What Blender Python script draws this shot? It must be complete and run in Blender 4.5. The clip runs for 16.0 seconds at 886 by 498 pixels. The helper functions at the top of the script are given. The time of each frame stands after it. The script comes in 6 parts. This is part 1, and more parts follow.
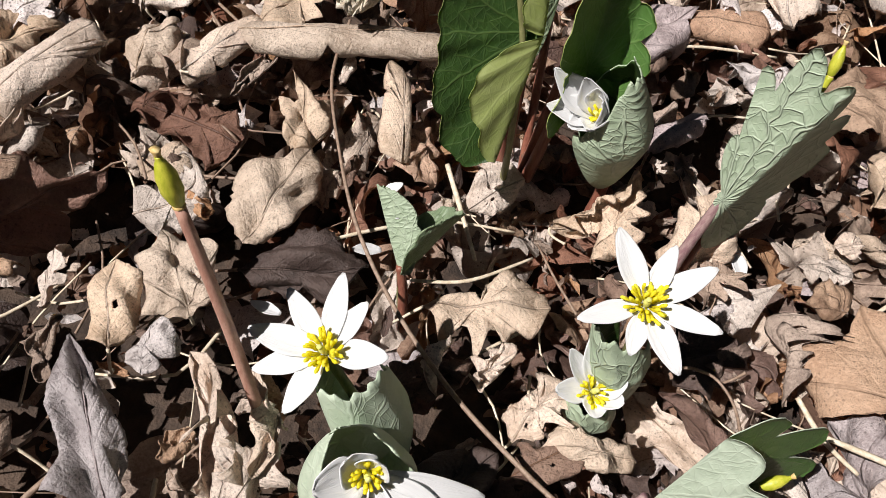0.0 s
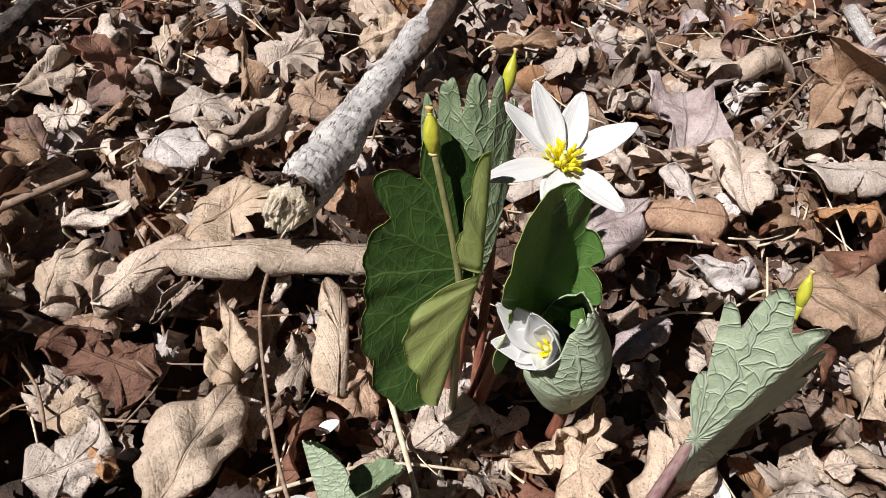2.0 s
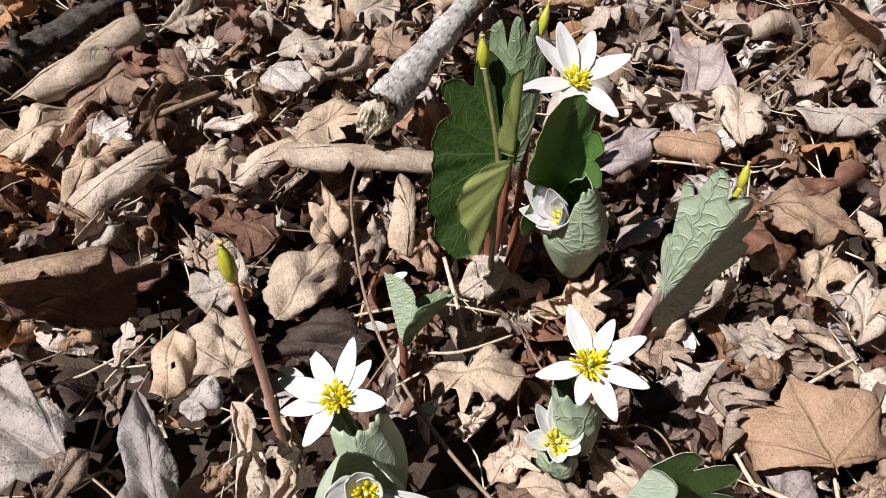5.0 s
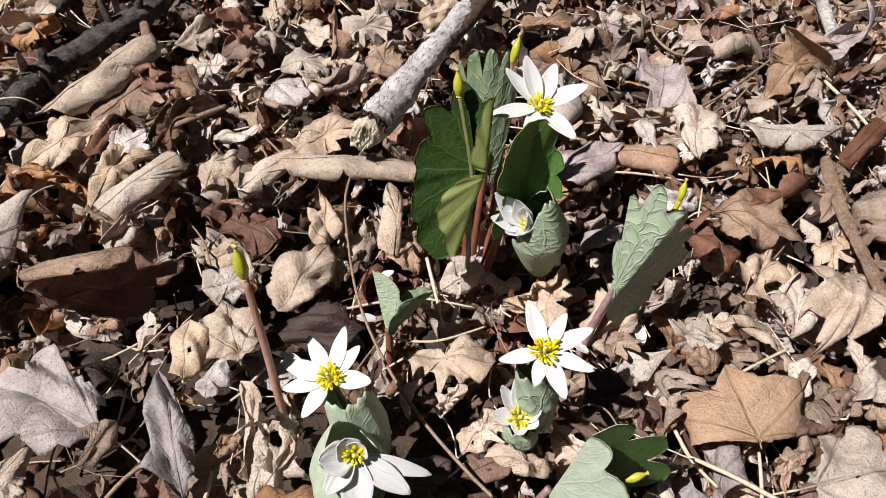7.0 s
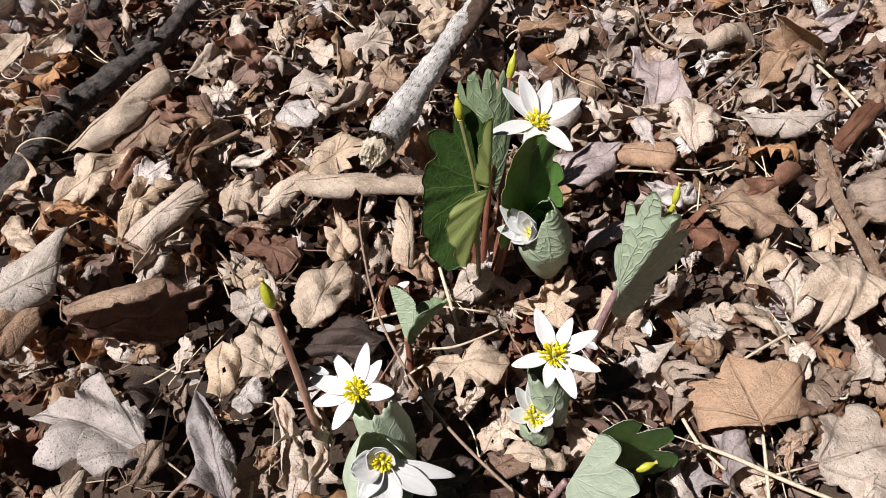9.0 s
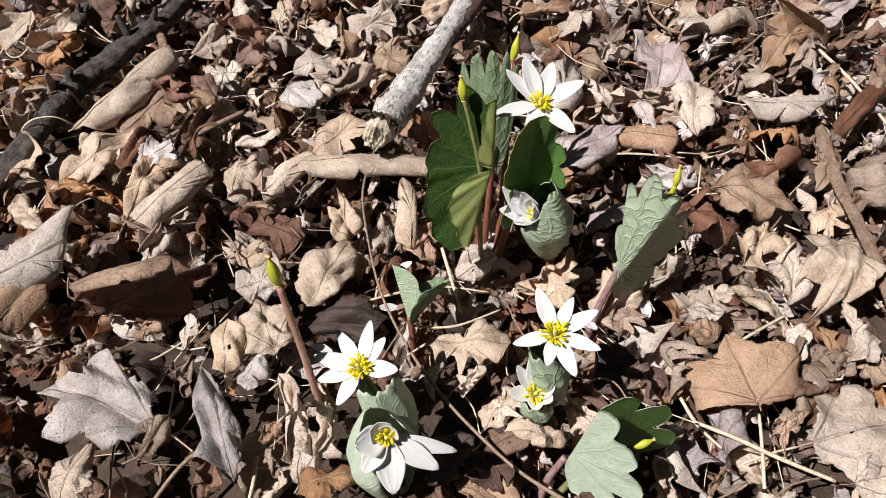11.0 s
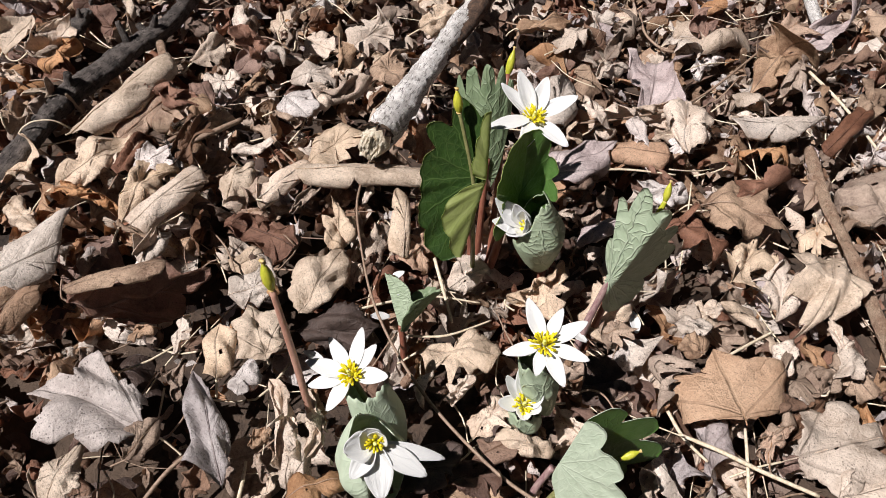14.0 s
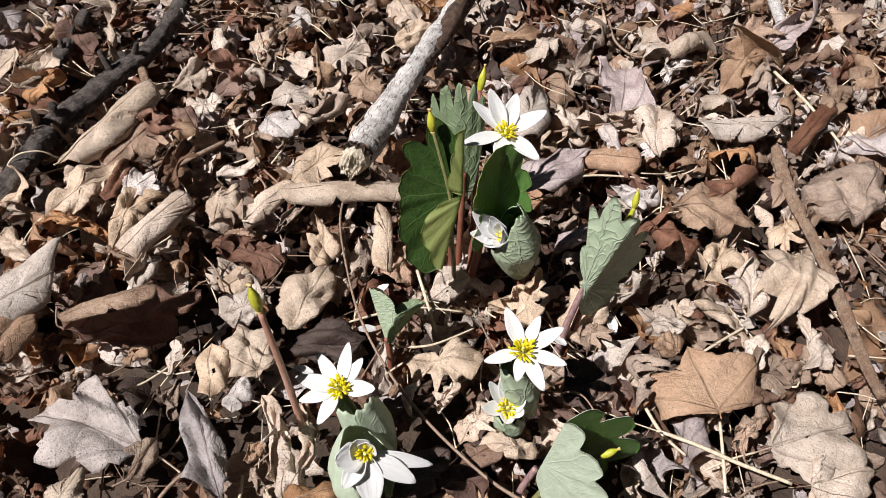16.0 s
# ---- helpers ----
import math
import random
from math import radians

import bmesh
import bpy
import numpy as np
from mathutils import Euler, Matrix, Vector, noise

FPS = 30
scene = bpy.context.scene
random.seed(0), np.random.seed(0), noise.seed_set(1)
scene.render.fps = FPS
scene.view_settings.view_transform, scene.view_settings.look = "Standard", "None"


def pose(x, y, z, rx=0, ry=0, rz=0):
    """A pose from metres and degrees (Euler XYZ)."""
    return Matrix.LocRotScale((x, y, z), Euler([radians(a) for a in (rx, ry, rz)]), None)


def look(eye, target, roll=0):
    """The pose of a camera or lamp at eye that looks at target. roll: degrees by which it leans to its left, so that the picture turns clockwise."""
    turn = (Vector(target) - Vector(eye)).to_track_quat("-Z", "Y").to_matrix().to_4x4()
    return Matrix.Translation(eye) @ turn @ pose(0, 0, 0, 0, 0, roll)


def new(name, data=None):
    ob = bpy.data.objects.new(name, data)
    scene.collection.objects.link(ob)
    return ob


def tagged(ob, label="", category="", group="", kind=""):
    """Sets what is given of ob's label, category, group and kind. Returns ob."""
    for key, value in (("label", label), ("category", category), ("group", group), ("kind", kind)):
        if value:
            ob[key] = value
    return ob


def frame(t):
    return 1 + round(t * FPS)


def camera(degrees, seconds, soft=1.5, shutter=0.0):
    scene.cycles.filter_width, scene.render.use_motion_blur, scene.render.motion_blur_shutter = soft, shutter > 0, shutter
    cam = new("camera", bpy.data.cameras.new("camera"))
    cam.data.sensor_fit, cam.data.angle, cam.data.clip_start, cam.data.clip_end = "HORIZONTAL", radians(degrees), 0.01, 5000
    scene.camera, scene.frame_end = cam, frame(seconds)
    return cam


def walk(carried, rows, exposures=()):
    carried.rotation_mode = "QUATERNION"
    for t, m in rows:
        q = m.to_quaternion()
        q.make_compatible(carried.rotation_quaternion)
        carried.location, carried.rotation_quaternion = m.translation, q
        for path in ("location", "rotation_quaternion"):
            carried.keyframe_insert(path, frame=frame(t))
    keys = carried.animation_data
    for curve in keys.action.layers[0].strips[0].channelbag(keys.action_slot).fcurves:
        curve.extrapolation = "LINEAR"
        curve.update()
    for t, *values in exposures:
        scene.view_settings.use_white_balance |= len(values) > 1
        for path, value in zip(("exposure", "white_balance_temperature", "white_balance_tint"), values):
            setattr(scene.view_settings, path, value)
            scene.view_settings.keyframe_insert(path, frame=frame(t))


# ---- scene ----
cam = camera(60.29, 16.0, soft=0.8)
ROWS = [
    (0.0, 0.0000, -0.0000, 0.3142, 33.16, -6.18, 9.35),
    (0.5, -0.0008, 0.0275, 0.3101, 35.87, -7.00, 8.10),
    (1.0, 0.0012, 0.0405, 0.3045, 39.70, -6.38, 7.86),
    (1.5, 0.0072, 0.0587, 0.3114, 42.42, -5.83, 6.46),
    (2.0, 0.0083, 0.0601, 0.3153, 43.21, -5.99, 6.46),
    (2.5, 0.0088, 0.0544, 0.3151, 43.07, -5.62, 6.72),
    (3.0, 0.0070, 0.0263, 0.3182, 42.34, -5.38, 7.90),
    (3.5, 0.0049, 0.0011, 0.3150, 41.13, -5.49, 9.23),
    (3.7, 0.0048, -0.0046, 0.3141, 41.26, -5.60, 9.93),
    (5.8, 0.0273, -0.0707, 0.4140, 40.25, -4.56, 10.98),
    (6.0, 0.0273, -0.0724, 0.4176, 40.34, -4.68, 10.94),
    (6.5, 0.0280, -0.0835, 0.4234, 40.25, -5.43, 11.69),
    (7.0, 0.0323, -0.0866, 0.4245, 40.16, -5.32, 11.10),
    (7.5, 0.0344, -0.0882, 0.4360, 40.11, -4.67, 10.58),
    (8.0, 0.0351, -0.0902, 0.4452, 40.26, -4.23, 10.40),
    (8.5, 0.0359, -0.0902, 0.4453, 39.67, -3.43, 9.65),
    (9.0, 0.0340, -0.0908, 0.4590, 39.06, -2.15, 9.14),
    (9.2, 0.0337, -0.0888, 0.4658, 38.88, -1.49, 8.75),
    (11.3, 0.0326, -0.0974, 0.4594, 37.79, -3.03, 9.82),
    (11.5, 0.0326, -0.0975, 0.4566, 37.98, -3.71, 10.21),
    (12.0, 0.0325, -0.1008, 0.4571, 38.17, -4.11, 10.48),
    (12.5, 0.0326, -0.1016, 0.4594, 38.11, -4.07, 10.45),
    (13.0, 0.0321, -0.1018, 0.4615, 38.48, -3.76, 10.42),
    (13.5, 0.0319, -0.1040, 0.4648, 38.78, -3.76, 10.42),
    (14.0, 0.0335, -0.1024, 0.4635, 38.95, -3.62, 10.02),
    (14.5, 0.0354, -0.1019, 0.4659, 39.15, -3.57, 9.67),
    (15.0, 0.0375, -0.1033, 0.4706, 39.21, -3.39, 9.33),
    (15.5, 0.0394, -0.1038, 0.4734, 39.17, -3.39, 8.68),
    (16.0, 0.0402, -0.1072, 0.4852, 39.08, -2.62, 7.68),
]
walk(cam, [(t, pose(x, y, z, rx, ry, rz)) for t, x, y, z, rx, ry, rz in ROWS])

# ---- light: clear spring sun from the left and a little behind the lens ----
SUN_WAY = Vector((-0.51, -0.32, 0.80)).normalized()
world = bpy.data.worlds.new("sky")
world.use_nodes = True
scene.world = world
sky = world.node_tree.nodes.new("ShaderNodeTexSky")
sky.sky_type, sky.sun_disc = "NISHITA", False
sky.sun_elevation, sky.sun_rotation = math.asin(SUN_WAY.z), math.atan2(SUN_WAY.x, SUN_WAY.y)
world.node_tree.links.new(sky.outputs[0], world.node_tree.nodes["Background"].inputs[0])
world.node_tree.nodes["Background"].inputs[1].default_value = 0.007
lamp = bpy.data.lights.new("sun", "SUN")
lamp.energy, lamp.angle, lamp.color = 6.9, radians(0.53), (1.0, 0.95, 0.93)
sun = new("sun", lamp)
sun.matrix_world = look(SUN_WAY * 6, (0, 0, 0))
scene.view_settings.exposure = -0.16


# ---- materials ----
class Nodes:
    """Short ways to write a node tree."""

    def __init__(self, name):
        self.mat = bpy.data.materials.new(name)
        self.mat.use_nodes = True
        self.tree = self.mat.node_tree
        self.bsdf = self.tree.nodes["Principled BSDF"]
        self.end = self.tree.nodes["Material Output"]

    def add(self, kind, **inputs):
        n = self.tree.nodes.new("ShaderNode" + kind)
        for k, v in inputs.items():
            self.put(n, k.replace("_", " "), v)
        return n

    def put(self, n, key, v):
        s = n.inputs[key]
        if isinstance(v, bpy.types.NodeSocket):
            self.tree.links.new(v, s)
        else:
            s.default_value = (*v, 1.0) if s.type == "RGBA" and len(v) == 3 else v

    def math(self, op, a, b=0.0, c=0.0):
        n = self.tree.nodes.new("ShaderNodeMath")
        n.operation = op
        for i, v in enumerate((a, b, c)):
            if isinstance(v, bpy.types.NodeSocket):
                self.tree.links.new(v, n.inputs[i])
            else:
                n.inputs[i].default_value = v
        return n.outputs[0]

    def step(self, v, lo, hi, a=0.0, b=1.0):
        n = self.tree.nodes.new("ShaderNodeMapRange")
        n.interpolation_type = "SMOOTHSTEP"
        self.tree.links.new(v, n.inputs[0])
        for i, x in enumerate((lo, hi, a, b)):
            n.inputs[i + 1].default_value = x
        return n.outputs[0]

    def mix(self, fac, a, b, how="MIX"):
        n = self.tree.nodes.new("ShaderNodeMix")
        n.data_type, n.blend_type = "RGBA", how
        for i, v in ((0, fac), (6, a), (7, b)):
            if isinstance(v, bpy.types.NodeSocket):
                self.tree.links.new(v, n.inputs[i])
            else:
                n.inputs[i].default_value = v if i == 0 else (*v, 1.0)[:4]
        return n.outputs[2]

    def noise(self, vec, scale, detail=3.0, rough=0.55):
        n = self.add("TexNoise", Scale=scale, Detail=detail, Roughness=rough)
        if vec:
            self.put(n, "Vector", vec)
        return n.outputs["Fac"]

    def voronoi(self, vec, scale, feature="F1", out="Distance"):
        n = self.tree.nodes.new("ShaderNodeTexVoronoi")
        n.feature = feature
        self.put(n, "Scale", scale)
        if vec:
            self.put(n, "Vector", vec)
        return n.outputs[out]

    def bump(self, height, strength, distance=0.001, normal=None):
        n = self.add("Bump", Strength=strength, Distance=distance, Height=height)
        if normal:
            self.put(n, "Normal", normal)
        return n.outputs[0]

    def thin(self, colour, normal, amount):
        """Let light through a thin sheet."""
        t = self.add("BsdfTranslucent", Color=colour)
        if normal:
            self.put(t, "Normal", normal)
        m = self.add("MixShader", Fac=amount)
        self.tree.links.new(self.bsdf.outputs[0], m.inputs[1])
        self.tree.links.new(t.outputs[0], m.inputs[2])
        self.tree.links.new(m.outputs[0], self.end.inputs[0])


def dead_leaf_mat(name, dark, light, spots=0.5, rough=0.55, through_light=0.15, vary=1.0):
    """Dry leaf: two tones in blotches, speckles, pale midrib and side veins, each leaf a little different."""
    s = Nodes(name)
    dark, light = [(c[0], c[1] * 0.975, c[2] * 0.99) for c in (dark, light)]
    uv = s.add("TexCoord").outputs["UV"]
    ob = s.add("TexCoord").outputs["Object"]
    sep = s.add("SeparateXYZ", Vector=uv)
    # hand-veined leaves carry a u that is ten higher
    hand = s.step(sep.outputs[0], 4.9, 5.1)
    u, v = s.math("SUBTRACT", sep.outputs[0], s.math("MULTIPLY", hand, 10.0)), sep.outputs[1]
    info = s.add("ObjectInfo").outputs["Random"]
    isle = s.add("NewGeometry").outputs["Random Per Island"]
    rnd = s.math("FRACT", s.math("ADD", s.math("MULTIPLY", info, 7.31), isle))
    au = s.math("ABSOLUTE", u)
    # side veins leave the midrib at a slant
    slant = s.math("FRACT", s.math("MULTIPLY", s.math("SUBTRACT", v, s.math("MULTIPLY", au, 0.9)), 7.5))
    side = s.step(s.math("ABSOLUTE", s.math("SUBTRACT", slant, 0.5)), 0.0, 0.10, 1.0, 0.0)
    mid = s.step(au, 0.004, 0.018, 1.0, 0.0)
    feather = s.math("MAXIMUM", mid, s.math("MULTIPLY", side, 0.26))
    # five veins that fan out from the foot of a maple leaf, each with its own side veins
    up = s.math("SUBTRACT", v, 0.10)
    palm = mid
    for k in (0.72, 1.45):
        off = s.math("ABSOLUTE", s.math("SUBTRACT", s.math("MULTIPLY", au, math.cos(k)), s.math("MULTIPLY", up, math.sin(k))))
        ahead = s.math("ADD", s.math("MULTIPLY", au, math.sin(k)), s.math("MULTIPLY", up, math.cos(k)))
        ray = s.math("MULTIPLY", s.step(off, 0.004, 0.016, 1.0, 0.0), s.step(ahead, 0.0, 0.02))
        palm = s.math("MAXIMUM", palm, ray)
    palm = s.math("MAXIMUM", palm, s.math("MULTIPLY", side, 0.16))
    vein = s.math("ADD", s.math("MULTIPLY", palm, hand), s.math("MULTIPLY", feather, s.math("SUBTRACT", 1.0, hand)))
    blot = s.noise(ob, 38.0, 4.0, 0.6)
    fine = s.noise(ob, 420.0, 3.0, 0.7)
    col = s.mix(s.step(blot, 0.34, 0.66), dark, light)
    col = s.mix(s.math("MULTIPLY", s.step(fine, 0.35, 0.7), 0.35), col, tuple(min(1, c * 1.35) for c in light))
    speck = s.step(s.voronoi(ob, 420.0), 0.12, 0.30, 1.0, 0.0)
    gate = s.step(s.noise(ob, 90.0, 3.0), 0.38, 0.58)
    col = s.mix(s.math("MULTIPLY", s.math("MULTIPLY", speck, gate), spots), col, tuple(c * 0.22 for c in dark))
    grain = s.noise(ob, 1100.0, 3.0, 0.75)
    col = s.mix(s.math("MULTIPLY", s.step(grain, 0.50, 0.66, 0.0, 0.5), s.step(s.noise(ob, 55.0, 3.0), 0.36, 0.62, 0.15, 1.0)), col, tuple(c * 0.42 for c in dark))
    col = s.mix(s.step(grain, 0.30, 0.46, 0.25, 0.0), col, tuple(min(1, c * 1.3) for c in light))
    col = s.mix(s.math("MULTIPLY", vein, 0.34), col, tuple(c * 0.55 for c in dark))
    stain = s.step(s.noise(ob, 16.0, 5.0, 0.65), 0.56, 0.72)
    tone = s.step(s.noise(ob, 230.0, 5.0, 0.7), 0.42, 0.62)
    col = s.mix(s.math("MULTIPLY", tone, 0.14), col, tuple(c * 0.55 for c in dark))
    col = s.mix(s.math("MULTIPLY", stain, 0.45), col, tuple(c * 0.5 for c in dark))
    hsv = s.add("HueSaturation", Color=col)
    s.put(hsv, "Value", s.step(rnd, 0.0, 1.0, 1 - 0.20 * vary, 1 + 0.16 * vary))
    s.put(hsv, "Saturation", s.step(s.math("FRACT", s.math("MULTIPLY", rnd, 5.7)), 0.0, 1.0, 0.90 - 0.22 * vary, 0.96 + 0.12 * vary))
    col = hsv.outputs[0]
    wrinkle = s.noise(ob, 150.0, 6.0, 0.68)
    h = s.math("ADD", s.math("MULTIPLY", vein, -0.6), s.math("ADD", s.math("MULTIPLY", fine, 0.6), s.math("ADD", s.math("MULTIPLY", wrinkle, 0.7), s.math("MULTIPLY", grain, 0.55))))
    crease = s.voronoi(ob, 95.0, "DISTANCE_TO_EDGE")
    h = s.math("ADD", h, s.math("MULTIPLY", s.step(crease, 0.0, 0.10), 0.18))
    n = s.bump(h, 0.9, 0.0013)
    s.put(s.bsdf, "Base Color", col)
    s.put(s.bsdf, "Normal", n)
    s.put(s.bsdf, "Roughness", rough)
    s.put(s.bsdf, "Specular IOR Level", 0.35)
    warm = s.mix(1.0, col, (1.0, 0.66, 0.42), "MULTIPLY")
    s.thin(warm, n, through_light)
    return s.mat


TAN = dead_leaf_mat("dry_leaf_tan", (0.21, 0.127, 0.08), (0.48, 0.34, 0.23))
PALE = dead_leaf_mat("dry_leaf_pale", (0.49, 0.38, 0.285), (0.76, 0.645, 0.53), 0.7)
GREY = dead_leaf_mat("dry_leaf_grey", (0.48, 0.41, 0.37), (0.77, 0.69, 0.64), 0.9)
# bluish sky sheen and soft shade on grey-brown leaves, painted as lilac
LILAC = dead_leaf_mat("dry_leaf_sky_lilac", (0.33, 0.268, 0.258), (0.58, 0.51, 0.495), 0.6, 0.42)
RUSSET = dead_leaf_mat("dry_leaf_russet", (0.17, 0.078, 0.050), (0.34, 0.182, 0.120), 0.4, 0.5, 0.26)
ORANGE = dead_leaf_mat("dry_leaf_orange", (0.38, 0.20, 0.10), (0.60, 0.37, 0.21), 0.5, 0.5, 0.26)
BUFF = dead_leaf_mat("dry_leaf_buff", (0.48, 0.345, 0.225), (0.78, 0.62, 0.455), 0.5, 0.55, 0.18, 0.5)
AMBER = dead_leaf_mat("dry_leaf_amber", (0.50, 0.30, 0.165), (0.64, 0.42, 0.255), 0.5, 0.5, 0.2, 0.2)
BROWN = dead_leaf_mat("dry_leaf_brown", (0.12, 0.065, 0.042), (0.26, 0.16, 0.105), 0.5)
# damp brown, taken darker still to carry the shade of the gaps
DARK = dead_leaf_mat("dry_leaf_dark", (0.055, 0.03, 0.022), (0.125, 0.073, 0.053), 0.5, 0.45)


def soil_mat():
    s = Nodes("woodland_soil")
    ob = s.add("TexCoord").outputs["Object"]
    a = s.noise(ob, 60.0, 6.0, 0.7)
    b = s.noise(ob, 6.0, 4.0)
    flake = s.voronoi(ob, 24.0, "F1", "Color")
    col = s.mix(s.step(a, 0.35, 0.7), (0.018, 0.012, 0.009), (0.085, 0.055, 0.038))
    col = s.mix(s.math("MULTIPLY", s.step(b, 0.4, 0.7), 0.5), col, (0.09, 0.06, 0.042))
    sepa = s.add("SeparateXYZ", Vector=flake)
    col = s.mix(s.step(sepa.outputs[0], 0.35, 0.9, 0.0, 0.35), col, (0.12, 0.08, 0.055))
    s.put(s.bsdf, "Base Color", col)
    s.put(s.bsdf, "Roughness", 0.95)
    s.put(s.bsdf, "Normal", s.bump(a, 0.9, 0.006))
    return s.mat


def green_mat(name, dark, light, vein_col, net=30.0, relief=0.5, rough=0.45, glow=0.25, bright=(0.45, 0.6, 0.12), paint=0.4, stretch=(1.0, 0.62, 1.0), gap=0.55, ladder=False):
    """Living leaf: main veins that fan out from the stalk, forked veins or rungs between them, a net of small veins in relief."""
    s = Nodes(name)
    uv = s.add("TexCoord").outputs["UV"]
    sep = s.add("SeparateXYZ", Vector=uv)
    u, v = sep.outputs[0], sep.outputs[1]
    far = s.math("SQRT", s.math("ADD", s.math("MULTIPLY", u, u), s.math("MULTIPLY", v, v)))
    wob = s.math("MULTIPLY", s.math("SUBTRACT", s.noise(uv, 3.0, 2.0), 0.5), 0.35)
    turn = s.math("DIVIDE", s.math("ADD", s.math("ARCTAN2", u, v), wob), gap)
    off = s.math("SUBTRACT", s.math("FRACT", s.math("ADD", turn, 0.5)), 0.5)
    away = s.math("MULTIPLY", s.math("ABSOLUTE", off), s.math("MULTIPLY", far, gap))
    rays = s.step(away, 0.003, 0.013, 1.0, 0.0)
    slant = s.math("FRACT", s.math("ADD", s.math("MULTIPLY", s.math("SUBTRACT", far, s.math("MULTIPLY", away, 1.1)), 6.5), s.math("MULTIPLY", wob, 1.5)))
    fork = s.step(s.math("ABSOLUTE", s.math("SUBTRACT", slant, 0.5)), 0.02, 0.075, 1.0, 0.0)
    warp = s.add("Mapping", Vector=uv, Scale=stretch)
    cell = s.voronoi(warp.outputs[0], net, "DISTANCE_TO_EDGE")
    small = s.step(cell, 0.0, 0.09, 1.0, 0.0)
    if ladder:
        rung = s.add("CombineXYZ", X=s.math("MULTIPLY", turn, 1.25), Y=s.math("MULTIPLY", s.math("SUBTRACT", far, s.math("MULTIPLY", away, 0.6)), 7.0))
        cell2 = s.voronoi(rung.outputs[0], 1.0, "DISTANCE_TO_EDGE")
        fork, small = s.math("MULTIPLY", fork, 0.2), s.math("MULTIPLY", small, 0.5)
    else:
        cell2 = s.voronoi(warp.outputs[0], net * 0.42, "DISTANCE_TO_EDGE")
    second = s.step(cell2, 0.0, 0.05, 1.0, 0.0)
    main = s.math("MAXIMUM", rays, s.math("MULTIPLY", fork, 0.7))
    vein = s.math("MAXIMUM", main, s.math("MAXIMUM", s.math("MULTIPLY", second, 0.45), s.math("MULTIPLY", small, 0.22)))
    blot = s.noise(uv, 7.0, 4.0, 0.6)
    col = s.mix(s.step(blot, 0.3, 0.7), dark, light)
    col = s.mix(s.math("MULTIPLY", vein, paint), col, vein_col)
    fleck = s.step(s.noise(uv, 60.0, 3.0, 0.7), 0.55, 0.75, 0.0, 0.25)
    col = s.mix(fleck, col, tuple(c * 0.6 for c in dark))
    rnd = s.add("ObjectInfo").outputs["Random"]
    hsv = s.add("HueSaturation", Color=col)
    s.put(hsv, "Value", s.step(rnd, 0.0, 1.0, 0.92, 1.08))
    h = s.math("ADD", s.math("MULTIPLY", vein, 1.0), s.math("MULTIPLY", s.step(cell2, 0.0, 0.3), -0.4))
    n = s.bump(h, relief, 0.0012)
    s.put(s.bsdf, "Base Color", hsv.outputs[0])
    s.put(s.bsdf, "Roughness", rough)
    s.put(s.bsdf, "Normal", n)
    s.thin(s.mix(s.math("MULTIPLY", vein, 0.4), bright, tuple(c * 0.6 for c in bright)), n, glow)
    return s.mat


# one leaf top in two greens: shade painted into the first, sunlight into the second
GREEN_TOP = green_mat("leaf_top_shaded_green", (0.022, 0.055, 0.010), (0.04, 0.09, 0.016), (0.14, 0.22, 0.06), relief=0.3, rough=0.5, glow=0.12, bright=(0.20, 0.36, 0.03), paint=0.4)
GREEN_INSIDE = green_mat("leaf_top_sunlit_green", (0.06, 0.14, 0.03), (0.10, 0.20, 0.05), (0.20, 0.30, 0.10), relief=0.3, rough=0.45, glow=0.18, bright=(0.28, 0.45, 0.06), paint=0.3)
GREEN_BACK = green_mat("leaf_back_glaucous", (0.40, 0.50, 0.34), (0.50, 0.60, 0.43), (0.62, 0.70, 0.54), relief=0.8, rough=0.55, glow=0.16, bright=(0.42, 0.55, 0.12), gap=0.26, ladder=True)
GREEN_PUCKER = green_mat("leaf_back_puckered", (0.36, 0.45, 0.30), (0.47, 0.56, 0.40), (0.56, 0.64, 0.48), net=26.0, relief=0.65, rough=0.55, glow=0.14, bright=(0.42, 0.55, 0.12), paint=0.25, stretch=(0.7, 1.45, 1.0))
GREEN_SMOOTH = green_mat("leaf_back_smooth", (0.48, 0.57, 0.43), (0.58, 0.67, 0.52), (0.64, 0.71, 0.58), relief=0.3, rough=0.5, glow=0.18, bright=(0.45, 0.56, 0.16), paint=0.25)
GREEN_DULL = green_mat("leaf_dull_green", (0.17, 0.24, 0.13), (0.26, 0.34, 0.20), (0.36, 0.43, 0.28), relief=0.7, rough=0.5, glow=0.2, bright=(0.30, 0.42, 0.10))
GREEN_UNDER = green_mat("leaf_back_yellow_green", (0.42, 0.50, 0.15), (0.53, 0.60, 0.22), (0.58, 0.65, 0.28), relief=0.15, rough=0.5, glow=0.45, bright=(0.46, 0.58, 0.06), paint=0.2)


